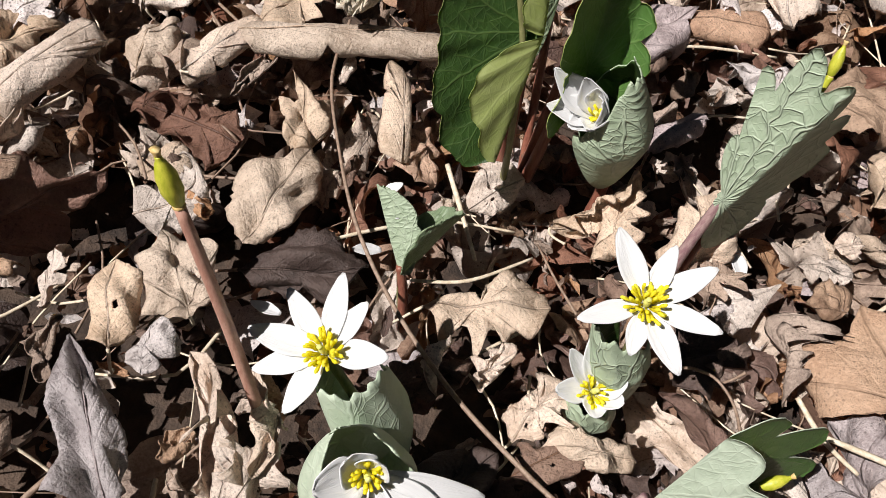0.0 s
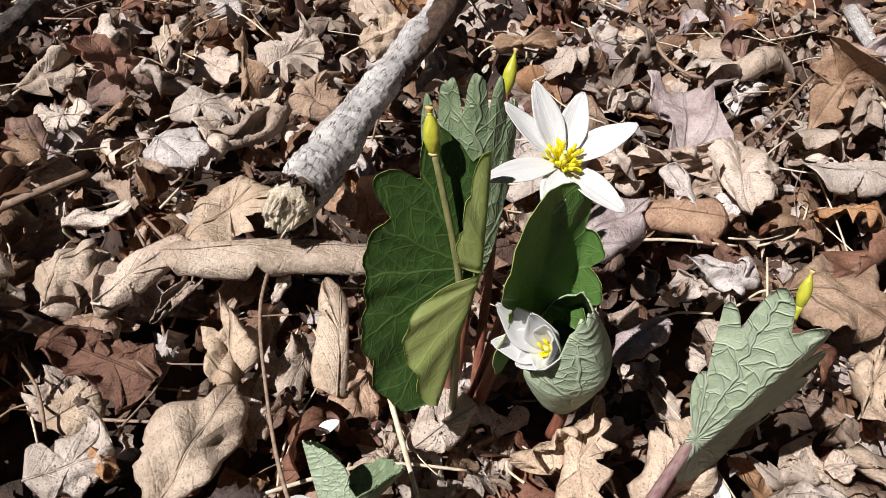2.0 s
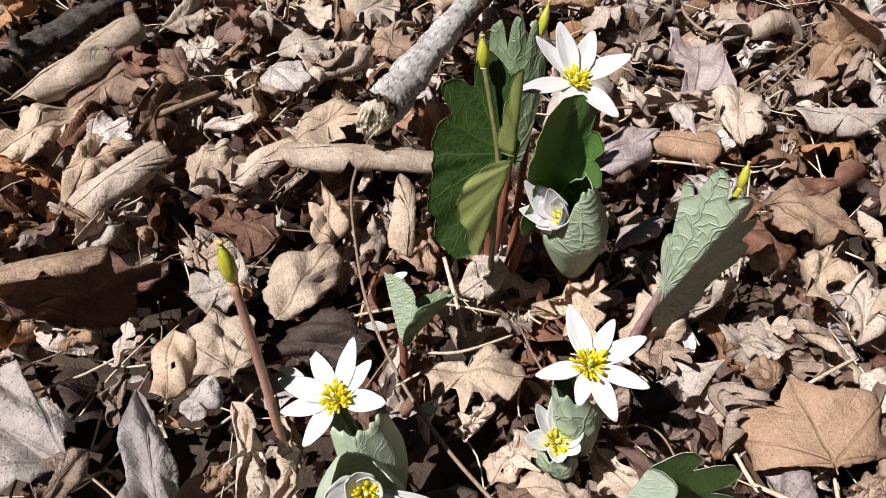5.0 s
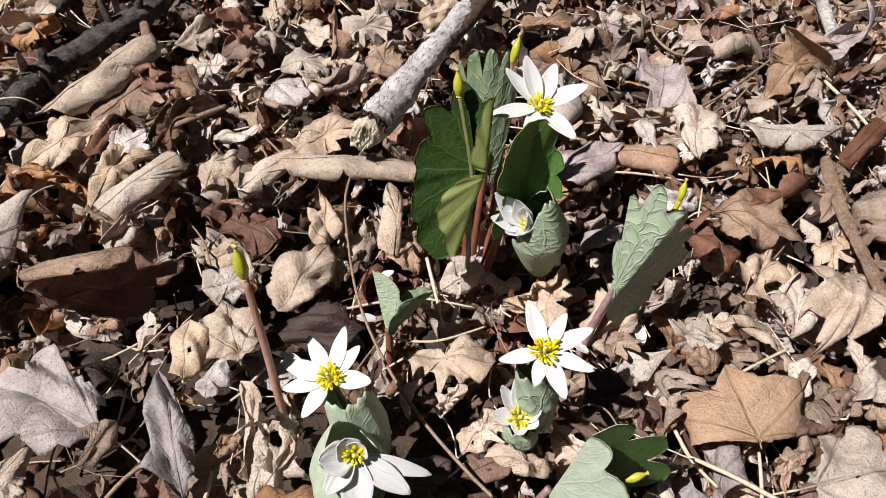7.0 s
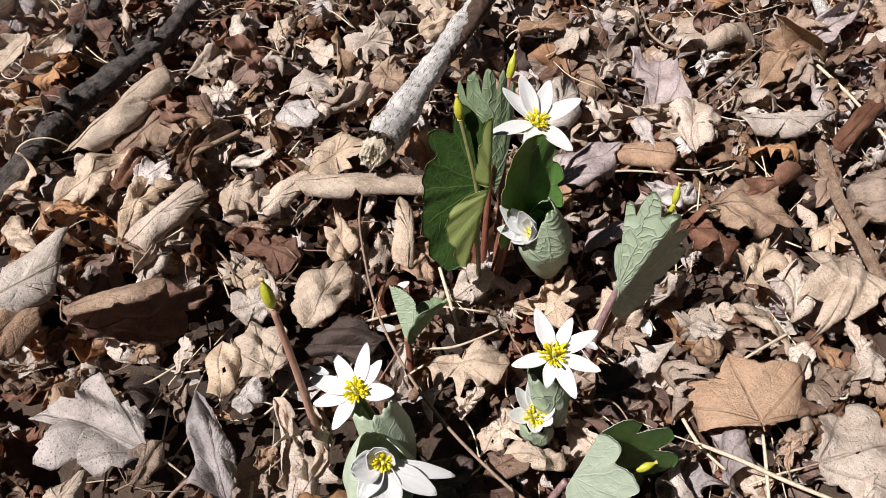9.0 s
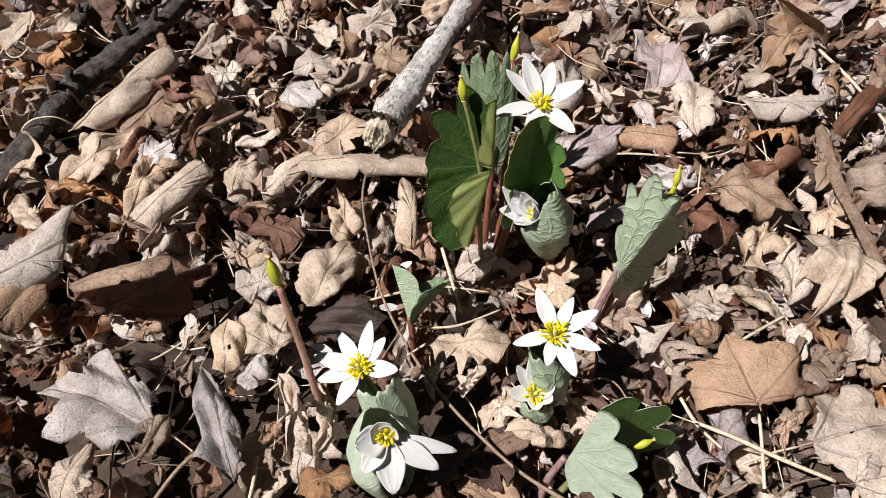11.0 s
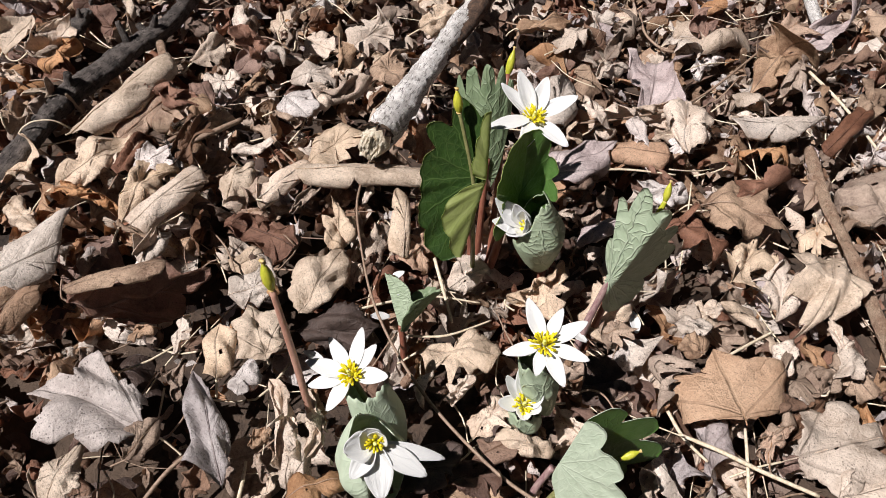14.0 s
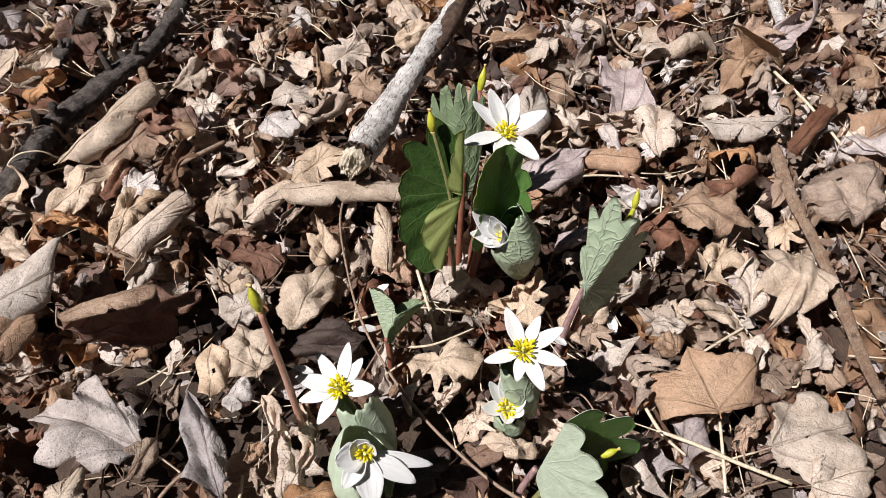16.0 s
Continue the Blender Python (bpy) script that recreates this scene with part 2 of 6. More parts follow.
def plain_mat(name, a, b, scale, rough=0.5, relief=0.2, streak=(1, 1, 1), glow=0.0, dist=0.0005):
    """Two tones in a noise, stretched along a grain."""
    s = Nodes(name)
    ob = s.add("TexCoord").outputs["Object"]
    m = s.add("Mapping", Vector=ob, Scale=streak)
    f = s.noise(m.outputs[0], scale, 4.0, 0.6)
    g = s.noise(m.outputs[0], scale * 5.0, 3.0, 0.6)
    col = s.mix(s.step(f, 0.32, 0.68), a, b)
    col = s.mix(s.math("MULTIPLY", s.step(g, 0.5, 0.75), 0.3), col, tuple(c * 0.55 for c in a))
    n = s.bump(s.math("ADD", f, s.math("MULTIPLY", g, 0.5)), relief, dist)
    s.put(s.bsdf, "Base Color", col)
    s.put(s.bsdf, "Roughness", rough)
    s.put(s.bsdf, "Normal", n)
    if glow:
        s.thin(col, n, glow)
    return s.mat


def petal_mat():
    s = Nodes("white_petal")
    uv = s.add("TexCoord").outputs["UV"]
    m = s.add("Mapping", Vector=uv, Scale=(46.0, 2.0, 1.0))
    f = s.noise(m.outputs[0], 1.0, 2.0)
    col = s.mix(s.step(f, 0.4, 0.7, 0.0, 0.5), (0.80, 0.80, 0.79), (0.66, 0.67, 0.69))
    n = s.bump(f, 0.45, 0.0005)
    s.put(s.bsdf, "Base Color", col)
    s.put(s.bsdf, "Roughness", 0.45)
    s.put(s.bsdf, "Normal", n)
    s.thin((0.80, 0.82, 0.80), n, 0.22)
    return s.mat


def bark_mat(name, a, b, crack, scale=1.0, relief=0.0017):
    s = Nodes(name)
    uv = s.add("TexCoord").outputs["UV"]
    ob = s.add("TexCoord").outputs["Object"]
    m = s.add("Mapping", Vector=uv, Scale=(1.9, 0.30, 1.0))
    plate = s.noise(m.outputs[0], 24.0 * scale, 7.0, 0.78)
    fine = s.noise(ob, 700.0, 4.0, 0.75)
    blot = s.noise(ob, 90.0, 5.0, 0.65)
    col = s.mix(s.step(blot, 0.35, 0.65), a, b)
    col = s.mix(s.step(fine, 0.52, 0.70, 0.0, 0.3), col, crack)
    col = s.mix(s.step(s.noise(ob, 260.0, 4.0, 0.7), 0.54, 0.66, 0.0, 0.7), col, tuple(min(0.9, c * 1.3) for c in b))
    col = s.mix(s.step(plate, 0.41, 0.475, 0.9, 0.0), col, crack)
    s.put(s.bsdf, "Base Color", col)
    s.put(s.bsdf, "Roughness", 0.85)
    h = s.math("ADD", s.math("MULTIPLY", plate, 1.8), s.math("ADD", fine, s.math("MULTIPLY", blot, 0.8)))
    s.put(s.bsdf, "Normal", s.bump(h, 1.0, relief))
    return s.mat


SOIL = soil_mat()
PETAL = petal_mat()
STAMEN = plain_mat("stamen_yellow", (0.98, 0.88, 0.03), (0.99, 0.94, 0.10), 300, 0.6, 0.1, (1, 1, 1), 0.55)
PISTIL = plain_mat("pistil_green", (0.68, 0.70, 0.16), (0.82, 0.80, 0.28), 500, 0.5)
POD = plain_mat("seed_pod_green", (0.43, 0.46, 0.03), (0.62, 0.60, 0.07), 160, 0.42, 0.25, (3, 3, 0.6), 0.12)
POD_TIP = plain_mat("pod_tip_tan", (0.55, 0.36, 0.12), (0.72, 0.55, 0.25), 600, 0.7)
STALK_PINK = plain_mat("stalk_pink_brown", (0.42, 0.21, 0.155), (0.56, 0.33, 0.25), 140, 0.45, 0.2, (4, 4, 0.5), 0.1)
STALK_PURPLE = plain_mat("stalk_purple", (0.27, 0.15, 0.16), (0.42, 0.29, 0.27), 150, 0.42, 0.2, (4, 4, 0.5), 0.1)
STALK_RED = plain_mat("stalk_red_brown", (0.22, 0.075, 0.05), (0.34, 0.14, 0.09), 150, 0.42, 0.2, (4, 4, 0.5), 0.1)
STALK_GREEN = plain_mat("stalk_green_tan", (0.17, 0.175, 0.065), (0.29, 0.28, 0.12), 150, 0.42, 0.2, (4, 4, 0.5), 0.1)
STRAW = plain_mat("dry_stem_straw", (0.56, 0.46, 0.32), (0.78, 0.69, 0.54), 200, 0.6, 0.4, (2, 2, 2))
STEM_BROWN = plain_mat("dry_stem_brown", (0.20, 0.13, 0.09), (0.36, 0.26, 0.19), 200, 0.6, 0.4, (2, 2, 2))
BARK = bark_mat("branch_bark_grey", (0.52, 0.485, 0.465), (0.82, 0.785, 0.76), (0.085, 0.07, 0.062), 1.0, 0.0009)
BARK_DARK = bark_mat("branch_bark_dark", (0.085, 0.070, 0.064), (0.25, 0.21, 0.19), (0.012, 0.009, 0.007), 1.0, 0.0032)
BARK_TAN = bark_mat("stick_bark_tan", (0.40, 0.24, 0.16), (0.60, 0.43, 0.31), (0.09, 0.05, 0.03), 1.6)
WOOD = plain_mat("broken_wood", (0.58, 0.47, 0.33), (0.88, 0.80, 0.66), 300, 0.8, 1.0, (1, 1, 1), 0.0, 0.003)
ROT = plain_mat("rotten_bark", (0.05, 0.032, 0.024), (0.17, 0.10, 0.065), 180, 0.9, 1.0, (1, 1, 1), 0.0, 0.004)


# ---- shapes ----
def mesh_of(name, verts, faces, mats, uv=None, index=None):
    """A mesh from arrays: faces are quads or triangles, uv is one pair a vertex."""
    me = bpy.data.meshes.new(name)
    me.from_pydata([tuple(v) for v in verts], [], [tuple(f) for f in faces])
    for m in mats:
        me.materials.append(m)
    if uv is not None:
        layer = me.uv_layers.new(name="UVMap")
        loops = np.empty(len(me.loops), dtype=np.int32)
        me.loops.foreach_get("vertex_index", loops)
        layer.data.foreach_set("uv", np.asarray(uv, dtype=np.float32)[loops].ravel())
    if index is not None:
        me.polygons.foreach_set("material_index", np.asarray(index, dtype=np.int32))
    me.polygons.foreach_set("use_smooth", np.ones(len(me.polygons), dtype=bool))
    me.update()
    return me


def part(name, me, parent, label=""):
    ob = new(name, me)
    ob.parent = parent
    return tagged(ob, label) if label else ob


def basis(y, up=(0, 0, 1)):
    """Columns x, y, z with y along the given way."""
    y = np.asarray(y, float) / np.linalg.norm(y)
    x = np.cross(y, up)
    x = x / np.linalg.norm(x) if np.linalg.norm(x) > 1e-6 else np.array([1.0, 0, 0])
    return np.stack([x, y, np.cross(x, y)], 1)


def waves(p, rng, count=5, low=1.0, high=4.0):
    """A smooth random height over points p (n x 2), about -1 to 1."""
    out = np.zeros(len(p))
    for _ in range(count):
        k = rng.uniform(low, high)
        a = rng.uniform(0, 2 * np.pi)
        out += np.sin(2 * np.pi * k * (p[:, 0] * np.cos(a) + p[:, 1] * np.sin(a)) + rng.uniform(0, 7)) / k
    return out / count * 1.6


def outline(kind, n, rng):
    """The edge of a flat leaf, base at (0, 0), tip at (0, 1), about 1 wide: points and notches joined by nearly straight runs, torn here and there."""
    if kind == "broad":
        ang, rad = [0.0], [rng.uniform(0.54, 0.64)]
        for sign in (-1, 1):
            for q, r in ((0.22, 0.45), (0.48, 0.40), (0.72, 0.48), (0.98, rng.uniform(0.52, 0.62)), (1.2, 0.46), (1.45, 0.42), (1.75, rng.uniform(0.42, 0.50)), (2.2, 0.36), (2.75, 0.34)):
                ang.append(sign * (q + rng.normal(0, 0.04)))
                rad.append(r * rng.uniform(0.93, 1.07))
        order = np.argsort(ang)
        th = np.linspace(-np.pi, np.pi, n, endpoint=False)
        r = np.interp(th, np.array(ang)[order], np.array(rad)[order], period=2 * np.pi) + rng.normal(0, 0.005, n)
        return np.stack([np.sin(th) * r * 0.98, 0.38 + np.cos(th) * r], 1)
    if kind == "maple":
        ang, rad = [0.0], [rng.uniform(0.56, 0.66)]
        for sign in (-1, 1):
            for a, r in ((0.16, 0.40), (0.25, 0.43), (0.50, rng.uniform(0.20, 0.30)), (0.78, 0.38), (0.98, rng.uniform(0.44, 0.56)), (1.18, 0.36), (1.42, rng.uniform(0.22, 0.30)), (1.85, rng.uniform(0.32, 0.44)), (2.3, 0.27), (2.75, 0.30)):
                ang.append(sign * (a + rng.normal(0, 0.04)))
                rad.append(r * rng.uniform(0.85, 1.12))
        for _ in range(rng.integers(0, 3)):
            k = rng.integers(1, len(rad))
            rad[k] *= rng.uniform(0.5, 0.8)
        order = np.argsort(ang)
        th = np.linspace(-np.pi, np.pi, n, endpoint=False)
        r = np.interp(th, np.array(ang)[order], np.array(rad)[order], period=2 * np.pi) + rng.normal(0, 0.010, n)
        return np.stack([np.sin(th) * r * 0.98, 0.38 + np.cos(th) * r], 1)
    s = np.linspace(0, 1, n // 2 + 1)
    half = []
    for side in (0, 1):
        if kind == "oak":
            at, w = [0.0], [0.0]
            lobes = rng.integers(3, 5)
            for k in range(lobes):
                c = 0.14 + 0.70 * k / (lobes - 1)
                big = 0.50 * math.sin(math.pi * (0.2 + 0.62 * c)) ** 0.8
                at += [c - 0.05 + rng.normal(0, 0.012), c + 0.03 + rng.normal(0, 0.015), c + 0.09 + rng.normal(0, 0.01)]
                w += [big * rng.uniform(0.45, 0.62), big * rng.uniform(0.85, 1.1), big * rng.uniform(0.5, 0.7)]
            at, w = at + [1.0], w + [0.0]
        elif kind == "scrap":
            at = np.concatenate([[0.0], np.sort(rng.uniform(0.05, 0.95, 6)), [1.0]])
            w = np.concatenate([[rng.uniform(0.05, 0.3)], rng.uniform(0.24, 0.52, 6), [rng.uniform(0.05, 0.3)]])
        elif kind == "strip":
            at = [0.0, 0.03, 0.08, 0.2, 0.35, 0.5, 0.65, 0.8, 0.93, 0.97, 1.0]
            w = [0.0, 0.22, 0.42, 0.48, 0.5, 0.5, 0.5, 0.47, 0.42, 0.26, 0.0] * rng.uniform(0.88, 1.06, 11)
        else:
            at = np.linspace(0, 1, 12)
            w = 0.47 * np.sin(np.pi * at ** rng.uniform(0.72, 0.95)) ** 0.85 * rng.uniform(0.88, 1.08, 12)
        w = np.interp(s, at, w) + rng.normal(0, 0.010, len(s))
        if kind != "oak":
            w += 0.014 * ((s * 17) % 1.0 - 0.5)
        for _ in range(rng.integers(0, 3)):
            tear = rng.uniform(0.12, 0.95)
            w = w * (1 - rng.uniform(0.1, 0.7) * np.clip(1 - np.abs(s - tear) / rng.uniform(0.02, 0.08), 0, 1))
        w[0] = w[-1] = 0.0
        half.append(np.abs(w))
    right = np.stack([half[0], s], 1)
    left = np.stack([-half[1], s], 1)[::-1][1:-1]
    return np.concatenate([right, left])


def leaf_arrays(kind, length, width, curl, bend, seed, rings=9, spokes=52, rumple=0.09, rib=0.0, holes=False):
    """A dry leaf: flat outline, crumpled, curled across, rolled at the edges, bent along and twisted. Base at the origin, tip at +y.
    Also gives the line of its midrib, which starts rib lengths before the base."""
    rng = np.random.default_rng(seed)
    edge = outline(kind, spokes, rng)
    n = len(edge)
    mid = np.array([0.0, 0.42])
    k = (np.arange(1, rings + 1) / rings) ** 0.85
    spine = np.column_stack([np.zeros(15), np.concatenate([np.linspace(-rib, 0, 6), np.linspace(0.1, 0.9, 9)])])
    flat = np.concatenate([[mid], *[mid + (edge - mid) * q for q in k], spine])
    faces = [(0, 1 + j, 1 + (j + 1) % n) for j in range(n)]
    for i in range(rings - 1):
        a = 1 + i * n
        faces += [(a + j, a + n + j, a + n + (j + 1) % n, a + (j + 1) % n) for j in range(n)]
    far = np.concatenate([[0], np.repeat(k, n), np.abs(spine[:, 1] - 0.42) * 1.5])
    far = np.clip(far, 0, 1)
    lump = 0.28 * rumple * waves(flat, rng, 6, 0.8, 3.0) * (0.4 + far) + 0.22 * rumple * far ** 3 * waves(flat, rng, 5, 2, 5)
    # rims and lobes that dried and rolled up or down, each along a line of its own
    pos, raised = flat.copy(), np.zeros(len(flat))
    for _ in range(4 if kind != "strip" else 1):
        q = rng.uniform(0, 2 * np.pi)
        d = np.maximum((flat - mid) @ (np.cos(q), np.sin(q)) - rng.uniform(0.10, 0.34), 0)
        tight = rng.uniform(2.0, 9.0)
        pos += np.outer(np.sin(tight * d) / tight - d, (np.cos(q), np.sin(q)))
        raised += (np.sign(curl) if rng.uniform() < 0.7 else -np.sign(curl)) * (1 - np.cos(tight * d)) / tight
    raised *= min(1.0, rumple * 11)
    turn = np.arctan2(flat[:, 0], flat[:, 1] - 0.42)
    lump += raised + rumple * 0.5 * far ** 2.4 * sum(rng.normal(0, 0.6) * np.cos(m * turn + rng.uniform(0, 6.3)) for m in (2, 3, 5))
    # a crease along the midrib, sharp folds, ribs between the veins
    lump += rumple * 0.7 * np.minimum(np.abs(flat[:, 0]) * 3, 1)
    for _ in range(5):
        q = rng.uniform(0, np.pi)
        d = flat[:, 0] * np.cos(q) + flat[:, 1] * np.sin(q) + 0.12 * np.sin(7 * flat[:, 0] + rng.uniform(0, 6))
        lump += rumple * rng.uniform(0.5, 1.6) * (np.abs(((d * rng.uniform(1.2, 3.2) + rng.uniform()) % 1.0) - 0.5) - 0.25)
    lump += 0.006 * np.abs(np.sin(np.pi * 7.5 * (flat[:, 1] - 0.9 * np.abs(flat[:, 0]))))
    flat, sheet_uv = pos, flat
    c = curl * (0.8 + 0.5 * flat[:, 1] * rng.uniform(-0.6, 0.8))
    c = np.where(np.abs(c) < 0.02, 0.02, c)
    off = rng.uniform(-0.12, 0.12)
    one, two = rng.uniform(0.2, 2.3, 2)
    xx = flat[:, 0] - off
    ang = c * xx + np.sign(curl) * np.where(xx > 0, one, -two) * (np.abs(xx) * 2) ** 3
    # the cross-section is the integral of its heading
    t = np.linspace(0, 1, 9)
    head_ = c[:, None] * xx[:, None] * t + np.sign(curl) * np.where(xx > 0, one, -two)[:, None] * (np.abs(xx)[:, None] * 2 * t) ** 3
    x = (np.cos(head_).mean(1) * xx + off) * width - np.sin(ang) * lump * length
    z = np.sin(head_).mean(1) * xx * width + np.cos(ang) * lump * length
    b = bend if abs(bend) > 0.02 else 0.02
    be = b * (flat[:, 1] - 0.5)
    y = (np.sin(be) / b + 0.5) * length - np.sin(be) * z
    z = (1 - np.cos(be)) / b * length * -1 + np.cos(be) * z
    tw = rng.normal(0, 0.35) * (flat[:, 1] - 0.4)
    x, z = x * np.cos(tw) - z * np.sin(tw), x * np.sin(tw) + z * np.cos(tw)
    v = np.stack([x, y, z], 1)
    # holes that insects left
    for _ in range(rng.integers(0, 3) if holes else 0):
        spot, size = mid + rng.uniform(-0.28, 0.28, 2), rng.uniform(0.018, 0.05)
        gone = np.hypot(*(sheet_uv[:-15] - spot).T) < size
        faces = [q for q in faces if not all(gone[i] for i in q)]
    uv = sheet_uv[:-15] + ((10.0, 0.0) if kind in ("maple", "broad") else (0.0, 0.0))
    return v[:-15], faces, uv, v[-15:]


def thick(verts, faces, rim, amount):
    """Give a sheet a back and an edge."""
    v = np.asarray(verts)
    nrm = np.zeros_like(v)
    tri = np.array([f[:3] for f in faces])
    fn = np.cross(v[tri[:, 1]] - v[tri[:, 0]], v[tri[:, 2]] - v[tri[:, 0]])
    for c in range(3):
        np.add.at(nrm, tri[:, c], fn)
    nrm /= np.maximum(np.linalg.norm(nrm, axis=1, keepdims=True), 1e-12)
    n = len(v)
    back = [tuple(i + n for i in f[::-1]) for f in faces]
    edge = [(rim[(j + 1) % len(rim)], rim[j], rim[j] + n, rim[(j + 1) % len(rim)] + n) for j in range(len(rim))]
    return np.concatenate([v, v - nrm * amount]), list(faces) + back + edge


def tube(points, radii, sides=8, wobble=0.0, seed=0, caps=True, steps=6):
    """A round, slightly uneven stem along a smooth line through the points."""
    rng = np.random.default_rng(seed)
    p = np.asarray(points, float)
    if len(p) > 2 and steps > 1:
        q, rr = [], []
        for i in range(len(p) - 1):
            a, b, c, d = p[max(i - 1, 0)], p[i], p[i + 1], p[min(i + 2, len(p) - 1)]
            for s in range(steps):
                t = s / steps
                q.append(0.5 * (2 * b + (c - a) * t + (2 * a - 5 * b + 4 * c - d) * t * t + (3 * b - a - 3 * c + d) * t ** 3))
                rr.append(radii[i] + (radii[i + 1] - radii[i]) * t)
        p, radii = np.array(q + [p[-1]]), rr + [radii[-1]]
    n = len(p)
    way = np.gradient(p, axis=0)
    verts, uv, along = [], [], 0.0
    side = np.cross(way[0], (0.3, 0.2, 0.93))
    swell = np.convolve(rng.normal(0, 1, n + 6), np.ones(7) / 4, "valid")
    for i in range(n):
        w = way[i] / np.linalg.norm(way[i])
        side = side - w * (side @ w)
        side /= np.linalg.norm(side)
        other = np.cross(w, side)
        if i:
            along += np.linalg.norm(p[i] - p[i - 1])
        for j in range(sides):
            a = 2 * np.pi * j / sides
            r = radii[i] * (1 + wobble * (0.6 * rng.normal() + 1.6 * swell[i] + 1.2 * math.sin(2 * a + 40 * along + swell[0])))
            verts.append(p[i] + (side * np.cos(a) + other * np.sin(a)) * r)
            uv.append((j / sides, along / (2 * np.pi * max(radii[0], 1e-5))))
    faces = [(i * sides + j, i * sides + (j + 1) % sides, (i + 1) * sides + (j + 1) % sides, (i + 1) * sides + j) for i in range(n - 1) for j in range(sides)]
    if caps:
        faces += [tuple(range(sides))[::-1], tuple(range((n - 1) * sides, n * sides))]
    return np.array(verts), faces, uv


def stem(name, points, radii, mat, parent=None, label="", sides=8, wobble=0.02, seed=0, steps=6):
    v, f, uv = tube(points, radii, sides, wobble, seed, True, steps)
    me = mesh_of(name, v, f, [mat], uv)
    return part(name, me, parent, label) if parent else new(name, me)


def thing(name, at, label, category, group=""):
    """An empty at the base of a thing; its parts use places relative to it."""
    ob = new(name)
    ob.empty_display_size = 0.01
    ob.location = at
    return tagged(ob, label, category, group)


# ---- ground: dark soil that rolls a little ----
def build_ground():
    xs = np.concatenate([[-30, -8, -3, -1.6], np.linspace(-1.0, 1.3, 70), [1.8, 3, 8, 30]])
    ys = np.concatenate([[-30, -8, -3, -1.2], np.linspace(-0.6, 1.5, 64), [2.2, 4, 10, 30]])
    rng = np.random.default_rng(5)
    g = np.array([(x, y) for y in ys for x in xs])
    h = -0.036 + 0.006 * waves(g, rng, 6, 1.0, 6.0)
    nx = len(xs)
    faces = [(j * nx + i, j * nx + i + 1, (j + 1) * nx + i + 1, (j + 1) * nx + i) for j in range(len(ys) - 1) for i in range(nx - 1)]
    ob = new("ground", mesh_of("ground", np.column_stack([g, h]), faces, [SOIL]))
    tagged(ob, "dark damp woodland soil under leaf litter", "ground", kind="structure")


build_ground()

# ---- the leaf litter beneath: leaves past counting, in one sheet of stuff ----
LITTER_MATS = [TAN, PALE, GREY, LILAC, RUSSET, ORANGE, BROWN, DARK]


